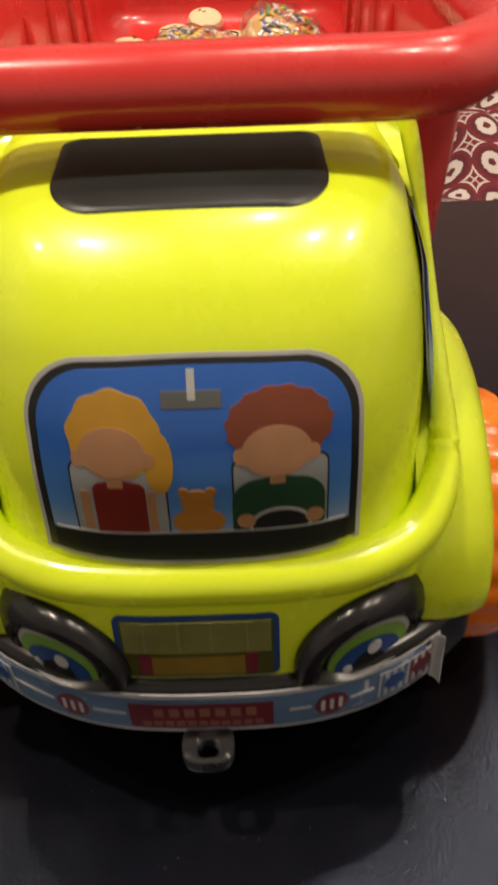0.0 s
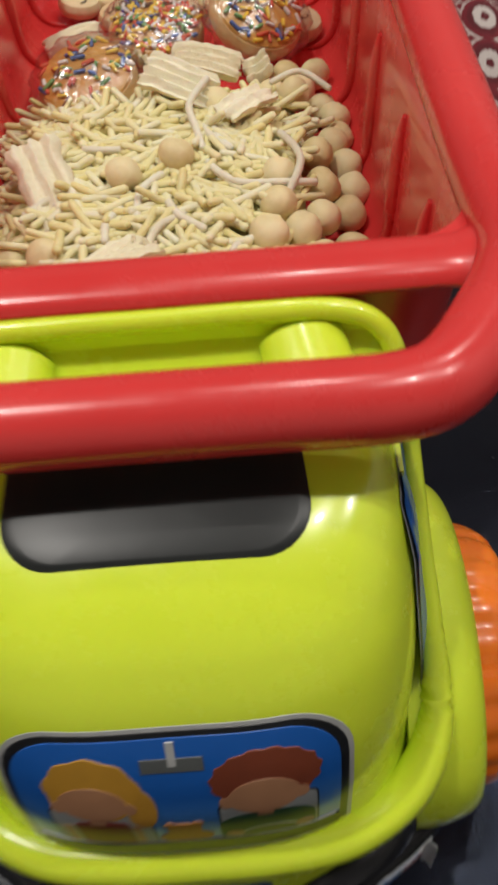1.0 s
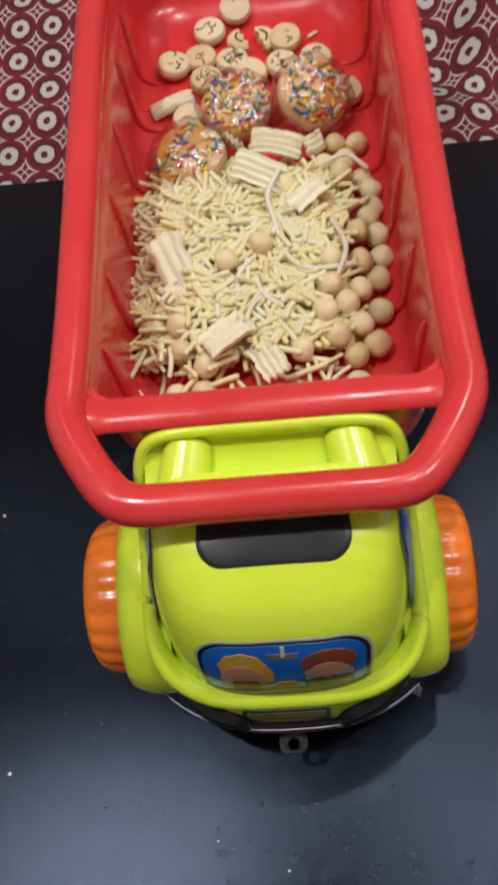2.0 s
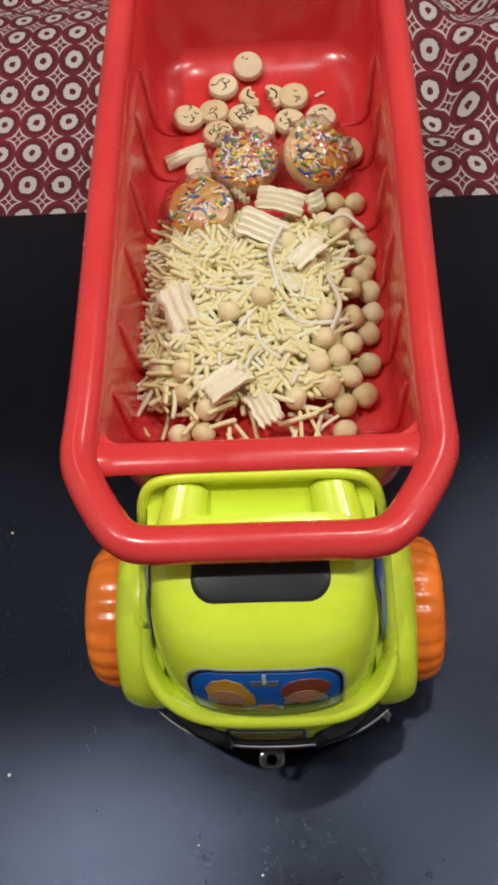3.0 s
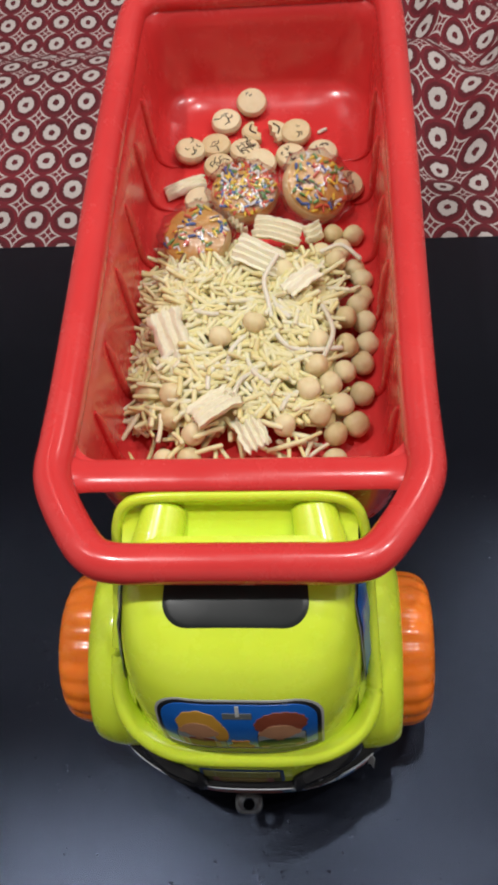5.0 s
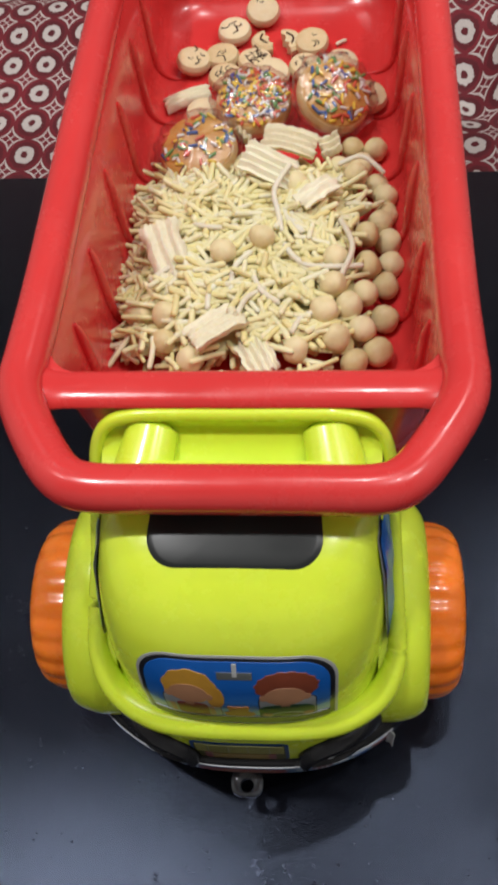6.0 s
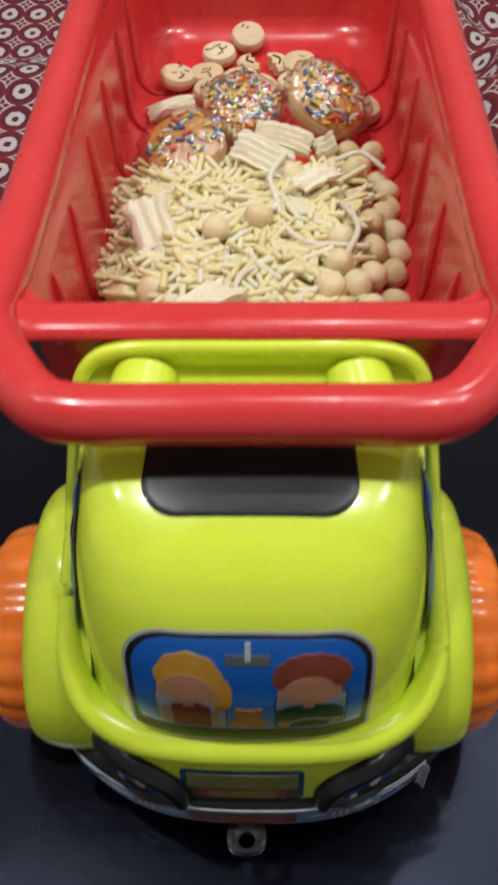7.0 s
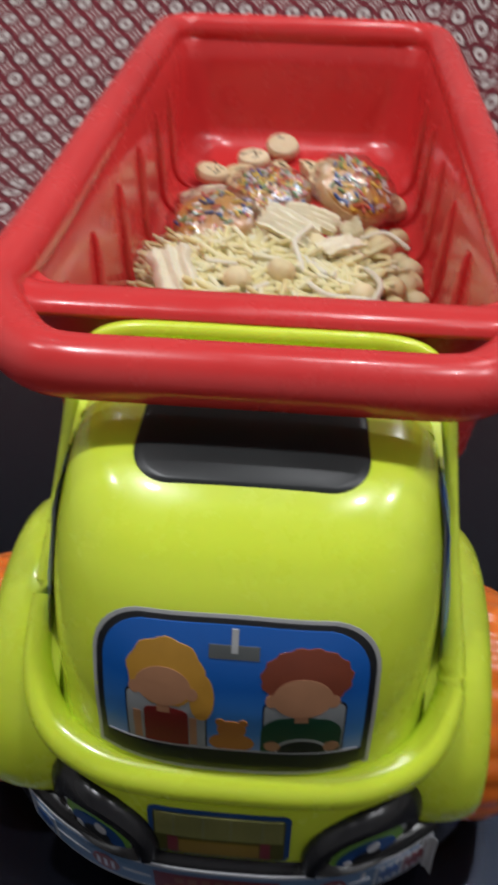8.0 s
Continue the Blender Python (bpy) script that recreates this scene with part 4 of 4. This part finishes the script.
# a biscuit snapped in two halves
for dx, turn in ((-0.0044, 20), (0.0064, -160)):
    half_b = tagged(new("broken_biscuit"), "broken half of a pale biscuit with chocolate print", "biscuit", "broken biscuit halves")
    half_b.matrix_world = pose(-0.0016 + dx, 0.4056 - abs(dx) * 0.3, FLOOR + 0.0007, 2, 3, turn + 90)
    rings = []
    for z, q in ((0, 0.0085), (0.002, 0.0100), (0.0055, 0.0100), (0.0072, 0.0085)):
        arc = [(q * math.cos(radians(a)), q * math.sin(radians(a)), z) for a in range(0, 181, 12)]
        jag = [(-q + 2 * q * j / 7, 0.0012 * math.sin(j * 2.3 + z * 300), z) for j in range(1, 7)]
        rings.append(arc + jag)
    part("body", loft(bmesh.new(), rings), BISCUIT, half_b)
    part("icing_print", tube(bmesh.new(), smooth_path([(-0.005, 0.002, 0.0073), (0.0, 0.0045, 0.0074), (0.005, 0.002, 0.0073)], 4), 0.0006, 6), CHOC, half_b)


def film_mix():
    m = Mat("clear_film", (1, 1, 1), 0.1)
    out = m.t.nodes["Material Output"]
    clear, gloss, mix, lw = m.node("ShaderNodeBsdfTransparent"), m.node("ShaderNodeBsdfGlossy"), m.node("ShaderNodeMixShader"), m.node("ShaderNodeLayerWeight")
    clear.inputs[0].default_value = (0.95, 0.95, 0.95, 1)
    gloss.inputs["Roughness"].default_value = 0.16
    bump = m.node("ShaderNodeBump")
    bump.inputs["Strength"].default_value, bump.inputs["Distance"].default_value = 0.6, 0.002
    m.link(m.noise(170, 3), bump.inputs["Height"])
    m.link(bump.outputs[0], gloss.inputs["Normal"])
    lw.inputs["Blend"].default_value = 0.35
    m.link(m.math("ADD", m.math("MULTIPLY", lw.outputs["Facing"], 0.55), 0.025), mix.inputs[0])
    m.link(clear.outputs[0], mix.inputs[1])
    m.link(gloss.outputs[0], mix.inputs[2])
    m.link(mix.outputs[0], out.inputs["Surface"])
    return m.m


CLEAR_FILM = film_mix()


def wrapped_cookie(seed, m, label, count=100):
    r = random.Random(seed)
    ob = tagged(new("wrapped_cookie"), label, "cookie", "wrapped sprinkle cookies")
    ob.matrix_world = m
    R, H = 0.0205, 0.0105
    part("body", loft(bmesh.new(), disc_rings(R, H, 0.0038, 40, 0.05, seed)), CRUMB, ob, "golden baked cookie")

    def dome(q):
        return H - 0.0008 + 0.0052 * (1 - q**2.4)

    bm, rings = bmesh.new(), []
    for q in (1.0, 0.94, 0.85, 0.7, 0.5, 0.3, 0.1):
        rings.append([(R * 0.97 * q * math.cos(a), R * 0.97 * q * math.sin(a), dome(q) - (0.0025 if q == 1.0 else 0) + 0.0007 * noise.noise((3 * q * math.cos(a), 3 * q * math.sin(a), seed))) for a in (2 * math.pi * k / 40 for k in range(40))])
    part("icing", loft(bm, rings), ICING, ob, "orange icing cap")
    bm = bmesh.new()
    for _ in range(count):
        q, a = math.sqrt(r.random()) * 0.95, r.uniform(0, 6.283)
        x, y = R * 0.95 * q * math.cos(a), R * 0.95 * q * math.sin(a)
        t, l = r.uniform(0, 3.14), r.uniform(0.0011, 0.0025)
        d = Vector((math.cos(t) * l, math.sin(t) * l, r.uniform(-0.0004, 0.0004)))
        c = Vector((x, y, dome(q) + 0.0008))
        capsule(bm, [c - d, c + d], r.uniform(0.00075, 0.00100), 6)
    tagged(part("sprinkles", bm, SPRINKLE, ob, "coloured sugar sprinkles", 180), kind="stuff")
    bm, rings = bmesh.new(), []
    for q, z in ((0.7, -0.0010), (1.02, -0.0006), (1.10, 0.002), (1.13, 0.006), (1.16, 0.0095), (1.06, 0.0125), (0.9, 0.0140), (0.6, 0.0163), (0.25, 0.0172)):
        rings.append([(R * q * (1 + 0.035 * math.sin(13 * a + seed) * q) * math.cos(a), R * q * (1 + 0.035 * math.sin(13 * a + seed) * q) * math.sin(a), z + 0.0006 * math.sin(9 * a + 3 * q)) for a in (2 * math.pi * k / 52 for k in range(52))])
    part("wrapper", loft(bm, rings), CLEAR_FILM, ob, "clear crinkled plastic wrapper", 180)
    return ob


wrapped_cookie(1, pose(-0.0365, 0.3020, FLOOR + 0.0075, 14, -6, 4), "orange-iced cookie with sprinkles in clear wrapper on the sticks", 60)
wrapped_cookie(2, pose(-0.0106, 0.3380, FLOOR + 0.0080, 10, 6, -8), "sprinkle-covered cookie in clear wrapper, leaning", 190)
wrapped_cookie(3, pose(0.0310, 0.3370, FLOOR + 0.0142, 16, 28, -14), "thick iced cookie with sprinkles in clear wrapper, tilted up", 85)


def wavy_chip(length, width, waves, m, label, seed=0):
    bm = bmesh.new()
    nx, ny = 10, waves * 6
    top, low = [], []
    for i in range(nx + 1):
        a, b = [], []
        for j in range(ny + 1):
            u, v = i / nx - 0.5, j / ny - 0.5
            x = u * length * (1 + 0.16 * noise.noise((v * 9, seed, 1)))
            y = v * width * (1 + 0.20 * noise.noise((u * 6, seed, 2)))
            z = 0.0011 * math.cos(v * waves * 2 * math.pi + 0.8 * noise.noise((u * 3, seed, 4))) + 0.0030 * math.sin(u * 2.6 + seed) + 0.0006 * noise.noise((u * 14, v * 14, seed))
            edge = min(1, 6 * min(0.5 - abs(u), 0.5 - abs(v)) + 0.45)
            a.append(bm.verts.new((x, y, z + 0.0016 * edge)))
            b.append(bm.verts.new((x, y, z - 0.0016 * edge)))
        top.append(a)
        low.append(b)
    for i in range(nx):
        for j in range(ny):
            bm.faces.new((top[i][j], top[i + 1][j], top[i + 1][j + 1], top[i][j + 1]))
            bm.faces.new((low[i][j], low[i][j + 1], low[i + 1][j + 1], low[i + 1][j]))
    for i in range(nx):
        for j in (0, ny):
            bm.faces.new((top[i][j], top[i + 1][j], low[i + 1][j], low[i][j]))
    for j in range(ny):
        for i in (0, nx):
            bm.faces.new((top[i][j], top[i][j + 1], low[i][j + 1], low[i][j]))
    ob = tagged(link_mesh("wavy_chip", bm, WAFER, 50), label, "snack chip", "ridged wafer chips")
    ob.matrix_world = m
    return ob


CHIP_LABEL = "pale ridged wafer chip among the snack sticks"
wavy_chip(0.026, 0.0095, 3, pose(-0.0490, 0.3530, FLOOR + 0.0050, 8, 0, 18), "pale ridged wafer bar lying on the red tub floor", 1)
wavy_chip(0.028, 0.0150, 4, pose(0.0110, 0.2990, 0.1110, 10, 4, -10), CHIP_LABEL, 2)
wavy_chip(0.027, 0.0165, 4, pose(0.0015, 0.2735, 0.1185, 16, 4, -22), CHIP_LABEL, 3)
wavy_chip(0.011, 0.0110, 3, pose(-0.0122, 0.3103, 0.1080, 20, 30, 60), "small broken piece of pale ridged chip", 4)
wavy_chip(0.011, 0.0120, 3, pose(0.0315, 0.3042, 0.1070, 20, -15, 10), "small broken piece of pale ridged chip", 5)
wavy_chip(0.035, 0.0180, 3, pose(-0.0415, 0.2120, 0.1195, -6, -14, 112), CHIP_LABEL, 6)
wavy_chip(0.025, 0.0165, 4, pose(-0.0168, 0.1715, 0.1165, -12, 8, 32), CHIP_LABEL, 7)
wavy_chip(0.029, 0.0140, 4, pose(0.0018, 0.1590, 0.1125, -8, 18, 112), CHIP_LABEL, 8)
wavy_chip(0.024, 0.0110, 2, pose(0.0265, 0.2535, 0.1190, 5, -6, 48), CHIP_LABEL, 9)
wavy_chip(0.013, 0.0080, 2, pose(-0.0080, 0.1800, 0.1150, 10, 40, 80), "small broken piece of pale ridged chip", 10)


def curl(points, r, label):
    bm = bmesh.new()
    capsule(bm, smooth_path(points, 5), r, 8)
    return tagged(link_mesh("curly_puff", bm, WHITE_PUFF, 180), label, "snack stick", "long curly puffs")


CURL_LABEL = "long curved white puffed stick on top of the heap"
curl([(0.0121, 0.2727, 0.1195), (0.0056, 0.2550, 0.1200), (0.0080, 0.2403, 0.1192), (0.0100, 0.2300, 0.1180)], 0.0014, CURL_LABEL)
curl([(0.0120, 0.2200, 0.1185), (0.0160, 0.2125, 0.1188), (0.0230, 0.2070, 0.1185), (0.0351, 0.2066, 0.1180), (0.0472, 0.2110, 0.1140)], 0.0014, CURL_LABEL)
curl([(0.0375, 0.2376, 0.1165), (0.0420, 0.2246, 0.1185), (0.0427, 0.2149, 0.1185), (0.0373, 0.2009, 0.1165)], 0.0014, CURL_LABEL)
curl([(0.0368, 0.2840, 0.1100), (0.0480, 0.2870, 0.1120), (0.0588, 0.2800, 0.1080)], 0.0013, CURL_LABEL)
curl([(0.0349, 0.4064, FLOOR + 0.0015), (0.0372, 0.4082, FLOOR + 0.0016), (0.0395, 0.4096, FLOOR + 0.0015)], 0.0012, "small white puffed grain alone on the tub floor")
curl([(-0.0150, 0.3290, 0.1105), (-0.0135, 0.3385, 0.1118), (-0.0115, 0.3480, 0.1105)], 0.0014, "white puffed stick lying across a wrapped cookie")
for k in range(9):
    x, y, a = rng.uniform(-0.058, 0.03), rng.uniform(0.17, 0.28), rng.uniform(0, 3.14)
    z = FLOOR + pile(x, y) + 0.0022
    l = rng.uniform(0.007, 0.012)
    c, n = math.cos(a) * l, math.sin(a) * l
    curl([(x - c, y - n, z), (x - n * 0.25, y + c * 0.25, z + 0.001), (x + c, y + n, z)], 0.0014, "thick white puffed stick lying on the heap")


# stray crumbs on the table
for x, y, r in ((-0.1625, 0.1386, 0.0009), (-0.1446, -0.0052, 0.0009), (-0.0048, -0.0540, 0.0006), (-0.0384, -0.0400, 0.0005)):
    bm = bmesh.new()
    bmesh.ops.create_icosphere(bm, subdivisions=2, radius=r)
    for v in bm.verts:
        v.co *= 1 + 0.35 * noise.noise(v.co * 1500 + Vector((x * 100, 0, 0)))
        v.co.z *= 0.6
    crumb = tagged(link_mesh("crumb", bm, WHITE_PUFF, 180), "tiny pale crumb lying on the black table", "crumb", "table crumbs")
    crumb.location = (x, y, r * 0.5)
